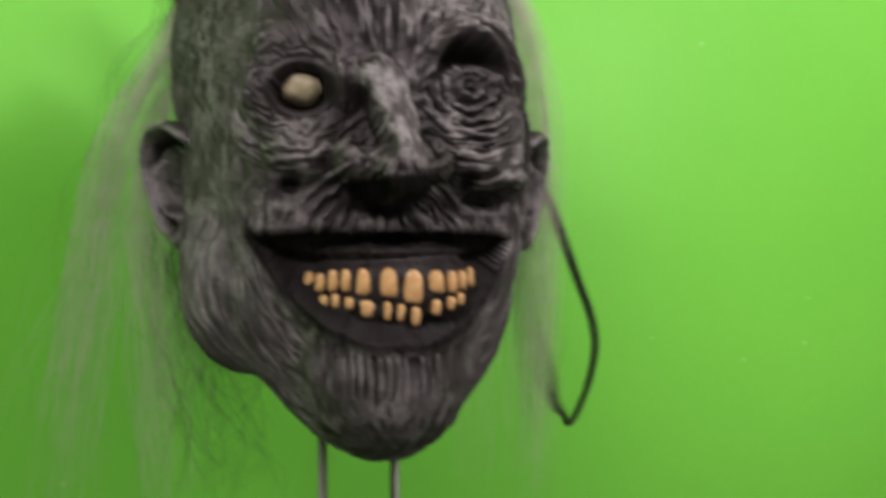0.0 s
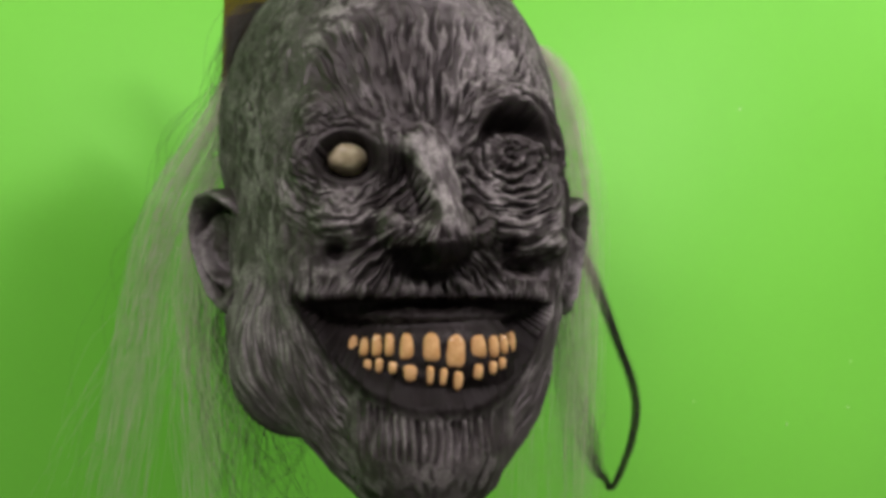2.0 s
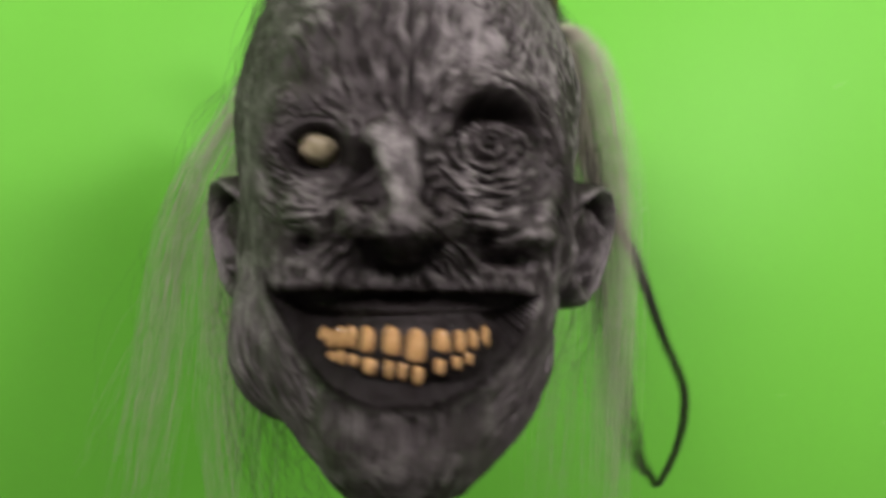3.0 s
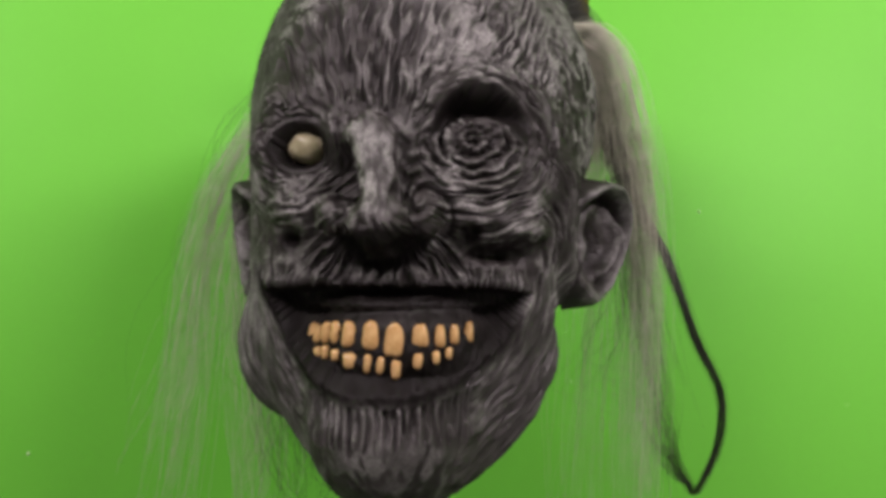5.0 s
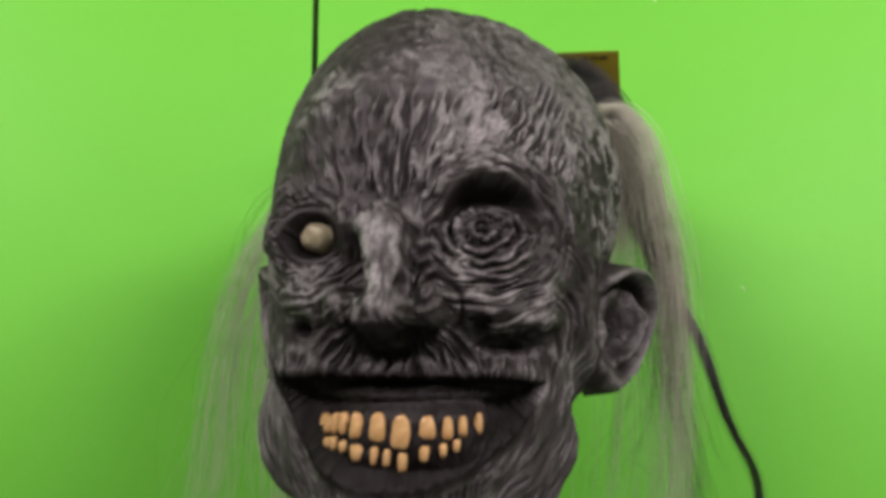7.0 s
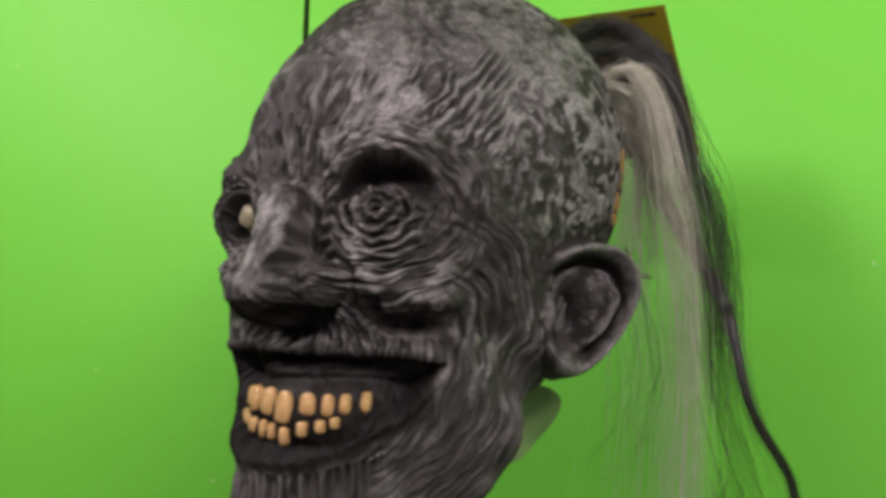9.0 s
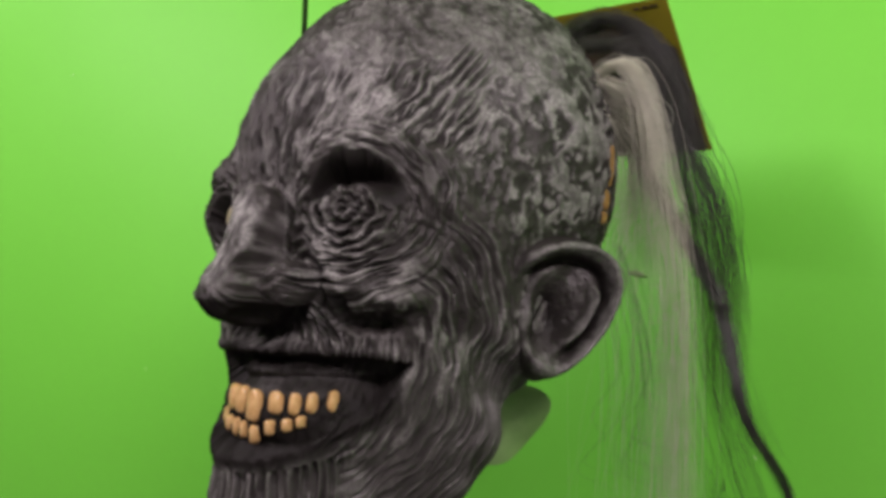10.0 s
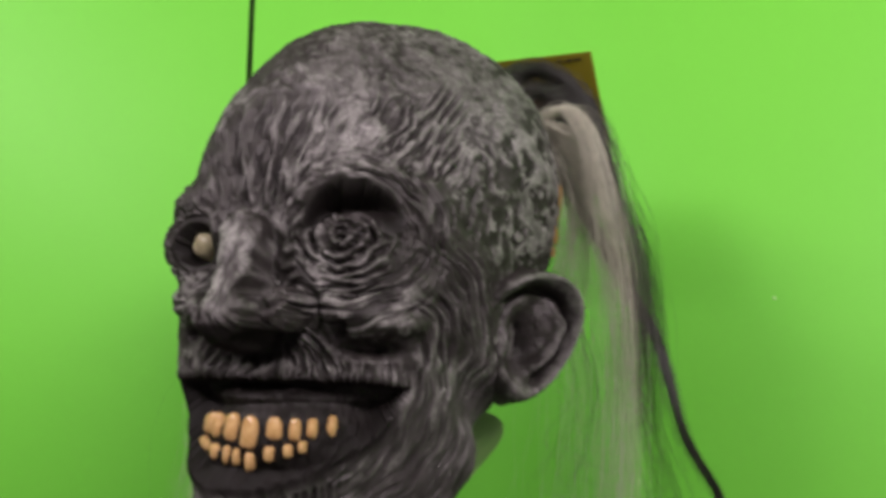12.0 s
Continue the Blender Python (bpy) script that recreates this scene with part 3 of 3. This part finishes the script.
def ear_mesh(mirror):
    rho, al = np.meshgrid(np.linspace(0, 1, 90), np.linspace(0, 2 * math.pi, 160, endpoint=False), indexing="ij")
    rho, al = rho.ravel(), al.ravel()
    s = rho * np.cos(al) * 0.0365 * (1 + 0.34 * np.sin(al))
    t = rho * np.sin(al) * 0.042
    back = step(-0.9, 0.2, np.cos(al) + 0.8 * np.sin(al))
    h = 0.0085 * bump(rho, 0.85, 0.115) * (0.40 + 0.60 * back)
    h -= 0.0150 * bump(np.hypot((s + 0.007) / 0.012, (t + 0.004) / 0.017), 0, 0.9)
    h -= 0.0045 * bump(np.hypot((s - 0.004) / 0.010, (t - 0.020) / 0.009), 0, 1.0)
    h -= 0.0062 * bump(rho, 0.66, 0.065) * back
    h += 0.0095 * bump(rho, 0.46, 0.080) * step(-0.3, 0.4, np.cos(al)) * step(0.95, 0.3, np.sin(al))
    h += 0.0070 * bump(np.hypot((s + 0.021) / 0.006, (t + 0.006) / 0.011), 0, 1.0)
    h += 0.0060 * bump(np.hypot((s + 0.006) / 0.013, (t + 0.031) / 0.009), 0, 1.0)
    h -= 0.0170 * step(0.89, 1.0, rho) ** 1.4 * step(-0.6, 0.0, np.cos(al) + 0.4)
    h -= 0.006 * step(-0.016, -0.034, s)
    s, t = s + 0.08 * t - 0.16 * np.maximum(-t - 0.012, 0), t * np.where(t < 0, 1.10, 1.0)
    o, ax = vec(0.1175, 0.010, -0.009), vec(0.40, 0.915, 0.0)
    up, out = vec(0.10, -0.06, 0.99), vec(0.915, -0.40, -0.02)
    p = o + s[:, None] * ax + t[:, None] * up + h[:, None] * out
    n = 0.0009 * cloud(p, 90, 40.0, 3) + 0.0005 * cloud(p, 380, 41.0, 2)
    p = p + n[:, None] * out
    dry = step(0.0, 1.2, h / 0.008 + 0.7 * cloud(p, 110, 44.0, 3)) * (0.45 if mirror else 0.55)
    # the outer edge is drawn back to close the ear behind
    rear = p[-160:] - 0.007 * out + (o - p[-160:]) * 0.25
    p = np.vstack([p, rear, [rear.mean(0)]])
    f = quads(91, 160, True)
    k = len(p) - 1
    last = np.array([[90 * 160 + i, 90 * 160 + (i + 1) % 160, k, k] for i in range(160)])
    if mirror:
        p = p * vec(-1, 1, 1) + vec(0.002, -0.004, 0.001)
        f = f[:, ::-1]
    me = grid_mesh("ear", p, f, SKIN)
    put(me, "dry_brush", np.concatenate([dry, np.zeros(161)]))
    # shade of the ear's bowl and of its rim's groove, painted in black
    put(me, "black_and_shade", np.concatenate([np.clip(0.9 * bump(np.hypot((s + 0.006) / 0.010, (t + 0.004) / 0.013), 0, 1.0) + 0.7 * bump(rho, 0.67, 0.055) * back, 0, 1), np.zeros(161)]))
    return me


part("ear", ear_mesh(False), mask)
part("ear", ear_mesh(True), mask)


def pebble(name, size, material_, square=2.6, rings=14, sectors=20, seed=0.0, taper=0.0):
    """A rounded, slightly uneven lump: a tooth or an eyeball."""
    a, b = np.meshgrid(np.linspace(-math.pi / 2, math.pi / 2, rings), np.linspace(0, 2 * math.pi, sectors, endpoint=False), indexing="ij")
    v = np.stack([np.cos(a) * np.cos(b), np.cos(a) * np.sin(b), np.sin(a)], -1).reshape(-1, 3)
    v = v / ((np.abs(v) ** square).sum(1, keepdims=True) ** (1 / square))
    v = v * (1 + 0.09 * perlin(v[:, 0] * 1.3 + seed, v[:, 1] * 1.3, v[:, 2] * 1.3))[:, None]
    if taper:
        v = v * np.stack([1 - taper * v[:, 2], 1 + 0 * v[:, 2], 1 + 0 * v[:, 2]], -1)
    return grid_mesh(name, v * vec(*size), quads(rings, sectors, True), material_)


eye_y = EYE_AT[1] + SKEW * EYE_AT[0]
eye = part("eyeball", pebble("eyeball", (0.0126, 0.0118, 0.0102), EYEBALL, 2.0, 32, 48, 3.0), mask, "dull ivory eyeball without a pupil")
eye.location = (EYE_AT[0] + 0.002, eye_y + 0.0018, EYE_AT[2] + 0.001)

UPPER = [(-40.9, -68.1, 6.8, 11.1), (-35.7, -68.9, 6.5, 11.0), (-29.3, -67.8, 7.0, 12.5), (-23.0, -67.4, 6.3, 13.0), (-14.1, -68.2, 8.4, 14.8), (-0.9, -68.4, 10.2, 16.0),
         (12.6, -70.6, 11.4, 17.8), (26.3, -68.3, 9.7, 13.0), (36.4, -68.4, 6.5, 12.5), (43.3, -67.6, 6.0, 11.3), (50.0, -66.5, 5.9, 12.0)]
LOWER = [(-38.9, -79.8, 5.5, 8.2), (-34.3, -79.2, 5.2, 7.5), (-28.8, -78.7, 5.0, 8.1), (-21.8, -79.8, 5.4, 6.8), (-12.6, -82.7, 8.3, 9.2), (-1.9, -83.8, 4.3, 10.4),
         (5.4, -84.7, 4.3, 9.8), (13.9, -86.9, 5.6, 10.5), (25.6, -82.2, 5.8, 8.7), (35.0, -80.2, 4.7, 7.5), (41.4, -77.9, 4.2, 6.9)]
for row, teeth in enumerate((UPPER, LOWER)):
    for k, (x, z, wide, tall) in enumerate(teeth):
        x, z, wide, tall = x / 1000, z / 1000, wide / 1000, tall / 1000
        gx, gy, gz, rx, ry, rz = GUM
        y = gy - ry * math.sqrt(max(0.05, 1 - ((x - gx) / rx) ** 2 - ((z - gz) / rz) ** 2))
        turn = math.degrees(math.atan2((x - gx) * ry, rx * math.sqrt(max(0.1, rx * rx - (x - gx) ** 2))))
        ob = part("tooth", pebble("tooth", (0.44 * wide, 0.0034, 0.5 * tall), TOOTH, 3.4, 16, 24, 2.0 * k + 50 * row, 0.16 if row == 0 else -0.14), mask)
        ob.matrix_basis = pose(x, y - 0.0006, z, -4 if row == 0 else 5, random.uniform(-5, 5), turn)


# ---- hair ----
hair_rng = np.random.RandomState(21)


def lock(guide, count, root, tip, fine, material_, wave=0.004, points=20, sweep=(0, 0, 0), label="", bias=1.0, ragged=0.28, crimp=0.0006):
    """A lock of single hairs along a guide: spread at the root and at the tip, thickness of a hair."""
    g = spline(guide, points)
    u = np.linspace(0, 1, points)
    spread = root + (tip - root) * u ** bias
    off = hair_rng.normal(size=(count, 1, 3)) * vec(1, 1, 0.35)
    paths = g[None] + off * spread[None, :, None]
    paths = paths + vec(*sweep) * (hair_rng.normal(size=(count, 1, 1)) * (u ** 1.3)[None, :, None])
    phase = hair_rng.uniform(0, 6.28, (count, 3))
    freq = hair_rng.uniform(0.7, 2.6, (count, 3))
    for k in range(3):
        paths[:, :, k] += wave * (u ** 0.8)[None] * hair_rng.uniform(0.4, 1.8, (count, 1)) * np.sin(phase[:, k:k + 1] + freq[:, k:k + 1] * 6.28 * u[None]) * (0.3 if k == 2 else 1)
    paths[:, :, :2] += crimp * np.sin(hair_rng.uniform(0, 6.28, (count, 1, 1)) + hair_rng.uniform(7, 13, (count, 1, 1)) * 6.28 * u[None, :, None]) * hair_rng.uniform(-1, 1, (count, 1, 2))
    cut = hair_rng.uniform(1.0 - ragged, 1.0 + 0.15 * ragged, (count, 1, 1))
    paths = g[0] + (paths - g[0])
    paths[:, :, 2:] = g[0][2] + (paths[:, :, 2:] - g[0][2]) * cut
    part("hair_lock", strands("hair_lock", paths, fine * hair_rng.uniform(0.6, 1.3, count), material_), mask, label)


pale, dark = "pale grey straight synthetic hair", "thin black synthetic hair"
# left side: a thick pale lock that arches out from the scalp's edge and hangs down, thinner ones inside it
lock([(0.094, 0.066, 0.138), (0.110, 0.070, 0.146), (0.130, 0.066, 0.118), (0.142, 0.068, 0.060), (0.150, 0.074, 0.000), (0.152, 0.080, -0.070), (0.146, 0.088, -0.230)], 110, 0.0034, 0.0070, 0.00015, GREY_HAIR, 0.003, 44, label=pale)
lock([(0.092, 0.070, 0.142), (0.106, 0.080, 0.148), (0.122, 0.078, 0.118), (0.134, 0.078, 0.050), (0.143, 0.080, -0.020), (0.142, 0.086, -0.220)], 60, 0.0040, 0.0080, 0.00016, GREY_HAIR, 0.003, 44, label=pale)
lock([(0.096, 0.066, 0.122), (0.108, 0.078, 0.108), (0.116, 0.082, 0.060), (0.120, 0.086, -0.010), (0.122, 0.090, -0.090), (0.118, 0.096, -0.230)], 55, 0.006, 0.017, 0.00015, GREY_HAIR, 0.006, label=pale)
lock([(0.096, 0.066, 0.110), (0.106, 0.084, 0.090), (0.108, 0.092, 0.030), (0.108, 0.098, -0.060), (0.100, 0.104, -0.220)], 36, 0.006, 0.020, 0.00015, GREY_HAIR, 0.007, label=pale)
lock([(0.090, 0.080, 0.150), (0.112, 0.102, 0.114), (0.128, 0.112, 0.062), (0.140, 0.120, -0.010), (0.144, 0.126, -0.080), (0.164, 0.158, -0.190)], 100, 0.004, 0.008, 0.00020, DARK_HAIR, 0.0045, label=dark)
lock([(0.098, 0.080, 0.110), (0.150, 0.110, 0.010), (0.165, 0.108, -0.018), (0.184, 0.102, -0.072), (0.203, 0.118, -0.114), (0.201, 0.124, -0.152), (0.186, 0.125, -0.186), (0.180, 0.124, -0.180)], 70, 0.005, 0.0011, 0.00026, DARK_HAIR, 0.0008, 36, label="black hair clumped into one curved lock", bias=0.30, ragged=0.0, crimp=0.0002)
lock([(0.105, 0.070, 0.030), (0.130, 0.070, -0.060), (0.112, 0.074, -0.110), (0.128, 0.080, -0.125)], 12, 0.006, 0.010, 0.00020, DARK_HAIR, 0.006, label=dark)
lock([(0.182, 0.124, -0.182), (0.172, 0.120, -0.165), (0.164, 0.112, -0.140), (0.158, 0.106, -0.110)], 48, 0.001, 0.0042, 0.00025, DARK_HAIR, 0.005, label=dark, ragged=0.6)
lock([(0.094, 0.062, 0.134), (0.110, 0.078, 0.116), (0.113, 0.086, 0.080), (0.110, 0.084, 0.040), (0.106, 0.078, 0.008)], 190, 0.0060, 0.008, 0.00021, GREY_HAIR, 0.004, 24, label="grey hair glued along the scalp's edge", ragged=0.5)
# black frizz that swells from the back of the scalp before the card and trails off below it
lock([(0.050, 0.082, 0.170), (0.070, 0.098, 0.186), (0.090, 0.112, 0.174), (0.106, 0.122, 0.138), (0.118, 0.130, 0.085), (0.136, 0.142, 0.020), (0.142, 0.144, -0.070)], 190, 0.0060, 0.006, 0.00024, DARK_HAIR, 0.0045, 30, label="black frizzy hair behind the scalp", crimp=0.0020)
lock([(0.068, 0.078, 0.160), (0.086, 0.096, 0.164), (0.104, 0.108, 0.130), (0.112, 0.108, 0.090), (0.108, 0.100, 0.055)], 120, 0.007, 0.008, 0.00022, DARK_HAIR, 0.005, 24, label="black frizzy hair behind the scalp", crimp=0.0016)
# right side: wispy pale ribbons, a black tuft at the top and black tangles behind the jaw
lock([(-0.094, 0.070, 0.125), (-0.108, 0.055, 0.105), (-0.126, 0.045, 0.062), (-0.144, 0.036, 0.022), (-0.160, 0.036, -0.030), (-0.166, 0.040, -0.080), (-0.172, 0.045, -0.130), (-0.186, 0.050, -0.220)], 110, 0.0045, 0.010, 0.00017, GREY_HAIR, 0.004, 30, label=pale)
lock([(-0.096, 0.072, 0.090), (-0.118, 0.058, 0.050), (-0.134, 0.046, 0.000), (-0.139, 0.046, -0.060), (-0.134, 0.050, -0.120), (-0.128, 0.055, -0.230)], 65, 0.0045, 0.008, 0.00017, GREY_HAIR, 0.005, 26, label=pale)
lock([(-0.098, 0.070, 0.060), (-0.136, 0.052, 0.000), (-0.166, 0.050, -0.080), (-0.204, 0.055, -0.190)], 26, 0.006, 0.018, 0.00015, GREY_HAIR, 0.010, sweep=(0.010, 0, 0), label=pale)
lock([(-0.088, 0.064, 0.168), (-0.101, 0.062, 0.160), (-0.111, 0.058, 0.130), (-0.116, 0.056, 0.080), (-0.120, 0.056, 0.030)], 70, 0.006, 0.006, 0.00020, DARK_HAIR, 0.006, label=dark, ragged=0.5)
lock([(-0.100, 0.060, 0.130), (-0.150, 0.050, 0.050), (-0.168, 0.052, -0.040), (-0.190, 0.060, -0.150)], 9, 0.004, 0.020, 0.00016, DARK_HAIR, 0.012, label=dark)
lock([(-0.096, 0.070, 0.020), (-0.110, 0.062, -0.030), (-0.116, 0.058, -0.080), (-0.104, 0.056, -0.130), (-0.094, 0.060, -0.210)], 85, 0.007, 0.013, 0.00025, DARK_HAIR, 0.013, 26, label=dark, ragged=0.5, crimp=0.0018)
lock([(-0.090, 0.060, -0.040), (-0.106, 0.058, -0.075), (-0.098, 0.056, -0.110), (-0.086, 0.054, -0.150), (-0.074, 0.056, -0.190), (-0.082, 0.058, -0.225)], 70, 0.008, 0.016, 0.00024, DARK_HAIR, 0.016, 30, label=dark, ragged=0.5, crimp=0.0022)
lock([(-0.098, 0.074, 0.030), (-0.122, 0.060, -0.030), (-0.126, 0.056, -0.100), (-0.118, 0.058, -0.150), (-0.120, 0.060, -0.240)], 40, 0.006, 0.011, 0.00016, GREY_HAIR, 0.009, 26, label=pale, crimp=0.0014)
# a scrap of clear latex behind the ear and small moulding nubs on its rim
scrap = part("latex_scrap", pebble("latex_scrap", (0.0065, 0.0012, 0.0022), FLAP, 2.2, 12, 16, 9.0, 0.3), mask, "thin pale latex scrap behind the ear")
scrap.matrix_basis = pose(0.1145, 0.0830, 0.0132, 0, 12, 38)
for k, (x, y, z) in enumerate(((0.1235, 0.0230, -0.0330), (0.1290, 0.0330, -0.0170), (0.1175, 0.0120, -0.0440))):
    nub = part("latex_nub", pebble("latex_nub", (0.0014, 0.0016, 0.0022), SKIN, 2.0, 8, 10, 4.0 * k), mask)
    nub.matrix_basis = pose(x, y, z, 20 * k, 30, 0)
# amber glue where the hair is set into the scalp
for k, (z, tall) in enumerate(((0.079, 0.013), (0.058, 0.007), (0.047, 0.004))):
    bead = part("glue_bead", pebble("glue_bead", (0.0012, 0.0026 + 0.0006 * k, tall), GLUE, 2.1, 12, 16, 5.0 + 3 * k), mask, "amber glue along the hair's roots")
    y = 0.060 - 0.004 * k + 0.005 * (k == 2)
    x = 0.24 - shoot(vec(0.24, y, z)[None], vec(-1, 0, 0)[None], 0.24)[0]
    bead.matrix_basis = pose(x - 0.0002, y, z, 8 * k, 6, -15)
# a flap of unpainted latex at the neck
a, b = np.meshgrid(np.linspace(0, 1, 16), np.linspace(0, 2 * math.pi, 40, endpoint=False), indexing="ij")
a, b = a.ravel(), b.ravel()
fu, fv = 0.024 * a * np.cos(b) * (1 + 0.12 * np.sin(3 * b)), 0.030 * a * np.sin(b) * (1 + 0.10 * np.cos(2 * b))
fl = vec(0.062, 0.022, -0.084) + fu[:, None] * vec(0.55, 0.80, 0.0) + fv[:, None] * vec(0.30, 0.22, 0.93) + (0.006 * (1 - a ** 2) + 0.002 * np.sin(3 * b) * a)[:, None] * vec(0.8, -0.55, -0.1)
n = len(fl)
me = grid_mesh("neck_flap", np.vstack([fl, fl - 0.0015 * vec(0.8, -0.55, 0)]), np.vstack([quads(16, 40, True), quads(16, 40, True)[:, ::-1] + n]), FLAP)
part("neck_flap", me, mask, "thin unpainted latex flap at the neck")

# ---- the shop's card behind the head ----
card = new("header_card")
card.matrix_world = MASK @ pose(-0.006, 0.143, 0.150, 32, 0, 2)
tagged(card, "olive-yellow cardboard header card with a dark brown printed picture", "card")
part("board", box("board", (0.222, 0.0016, 0.112), (0, 0, 0), CARD, 0.0004), card)
bm = bmesh.new()
for i in range(40):
    u = -0.108 + 0.216 * i / 39
    arch = 0.0475 - (0.30 * (u - 0.030) ** 1.5 / 0.06 ** 0.5 if u > 0.030 else 0.020 * ((0.030 - u) / 0.138) ** 2)
    bm.verts.new((u, -0.0018, arch))
    bm.verts.new((u, -0.0018, -0.0545))
bm.verts.ensure_lookup_table()
for i in range(39):
    bm.faces.new((bm.verts[2 * i + 1], bm.verts[2 * i + 3], bm.verts[2 * i + 2], bm.verts[2 * i]))
part("printed_picture", bm_mesh("printed_picture", bm, PRINT), card, "dark brown printed picture")
for k in range(3):
    part("print_bar", box("print_bar", (0.004 + 0.001 * k, 0.0004, 0.0016), (0.086 + 0.007 * k, -0.0012, 0.0515), PRINT), card)

# ---- wire stand under the mask ----
stand = new("mask_stand")
stand.matrix_world = MASK @ pose(0, 0, -1.35)
tagged(stand, "two thin grey steel rods on a round base plate", "stand")


def rod(x, y, low, high, r):
    bm = bmesh.new()
    bmesh.ops.create_cone(bm, cap_ends=True, segments=16, radius1=r, radius2=r, depth=high - low, matrix=Matrix.Translation((x, y, (low + high) / 2)))
    return bm_mesh("rod", bm, STEEL, True)


part("rod", rod(-0.025, -0.025, 0.012, 1.30, 0.0028), stand)
part("rod", rod(0.019, -0.034, 0.012, 1.30, 0.0028), stand)
bm = bmesh.new()
bmesh.ops.create_cone(bm, cap_ends=True, segments=48, radius1=0.13, radius2=0.13, depth=0.012, matrix=Matrix.Translation((0, -0.03, 0.006)))
bmesh.ops.bevel(bm, geom=bm.edges[:], offset=0.002, segments=2, affect="EDGES")
part("base_plate", bm_mesh("base_plate", bm, STEEL), stand)

# ---- the green backdrop and the room ----
ROUND, FACING = 0.26, 18.0     # the bend's radius behind the mask, and where its open side looks


def bent_line(r, half, wing, n):
    """The backdrop's line on the floor: a bend of that radius, with a straight wing at each end."""
    arc = [vec(r * math.sin(a), r * math.cos(a), 0) for a in np.radians(np.linspace(-half, half, n))]
    h = radians(half)
    return [arc[0] + wing * vec(-math.cos(h), -math.sin(h), 0), *arc, arc[-1] + wing * vec(math.cos(h), -math.sin(h), 0)]


def board(inner, outer, z0, z1):
    verts, faces = [], []
    for a, b in zip(inner, outer):
        verts += [(a[0], a[1], z0), (b[0], b[1], z0), (b[0], b[1], z1), (a[0], a[1], z1)]
    n = len(inner) - 1
    for i in range(n):
        for k in range(4):
            faces.append((4 * i + k, 4 * i + (k + 1) % 4, 4 * i + 4 + (k + 1) % 4, 4 * i + 4 + k))
    faces += [(3, 2, 1, 0), (4 * n, 4 * n + 1, 4 * n + 2, 4 * n + 3)]
    return verts, faces


backdrop = new("backdrop", mesh_of("backdrop", *board(bent_line(ROUND, 14, 1.00, 90), bent_line(ROUND + 0.012, 14, 1.00, 90), 0.0, 2.3), GREEN))
tagged(backdrop, "smooth bright green painted board curving behind the mask", "backdrop", kind="structure")
backdrop.matrix_world = MASK @ pose(0, 0, -1.35, 0, 0, FACING)


# a thin dark rod from the ceiling down to the scalp, added in place of the backdrop's seam
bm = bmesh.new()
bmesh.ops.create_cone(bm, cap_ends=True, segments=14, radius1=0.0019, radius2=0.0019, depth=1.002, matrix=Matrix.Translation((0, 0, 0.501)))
cord = new("seam_stand_in", bm_mesh("seam_stand_in", bm, SEAM_GREEN, True))
tagged(cord, "thin dark green upright line standing in for the backdrop's seam", "cord")
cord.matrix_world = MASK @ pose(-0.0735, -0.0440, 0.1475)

# small pale scuffs on the paint
scuff_rng = random.Random(5)
wing_at, wing_to = vec(ROUND * math.sin(radians(14)), ROUND * math.cos(radians(14)), 0), vec(math.cos(radians(14)), -math.sin(radians(14)), 0)
for k in range(16):
    side = -1 if k % 3 == 0 else 1
    spot = wing_at + wing_to * scuff_rng.uniform(0.04, 0.55)
    wide, tall = scuff_rng.uniform(0.0005, 0.0012), scuff_rng.uniform(0.0006, 0.0022)
    scuff = part("paint_scuff", pebble("paint_scuff", (wide, 0.0006, tall), SPECK, 2.0, 8, 10, 3.0 * k), backdrop)
    scuff.matrix_basis = pose(side * spot[0], spot[1] - 0.0002, scuff_rng.uniform(1.12, 1.66), 0, scuff_rng.uniform(-60, 60), -14 * side)


def plain(name, size, at, material_, label):
    return tagged(new(name, box(name, size, at, material_)), label, name.split("_")[0], kind="structure")


# unseen room shell, added to close the place and bounce pale light back
plain("floor", (5.0, 5.0, 0.1), (0, 0, -0.05), CARPET, "plain pale floor")
plain("ceiling", (5.0, 5.0, 0.1), (0, 0, 2.55), PLASTER, "plain white ceiling")
plain("wall_north", (5.0, 0.1, 2.5), (0, 2.45, 1.25), PLASTER, "plain white wall")
plain("wall_south", (5.0, 0.1, 2.5), (0, -2.45, 1.25), PLASTER, "plain white wall")
plain("wall_east", (0.1, 4.8, 2.5), (2.45, 0, 1.25), PLASTER, "plain white wall")
plain("wall_west", (0.1, 4.8, 2.5), (-2.45, 0, 1.25), PLASTER, "plain white wall")
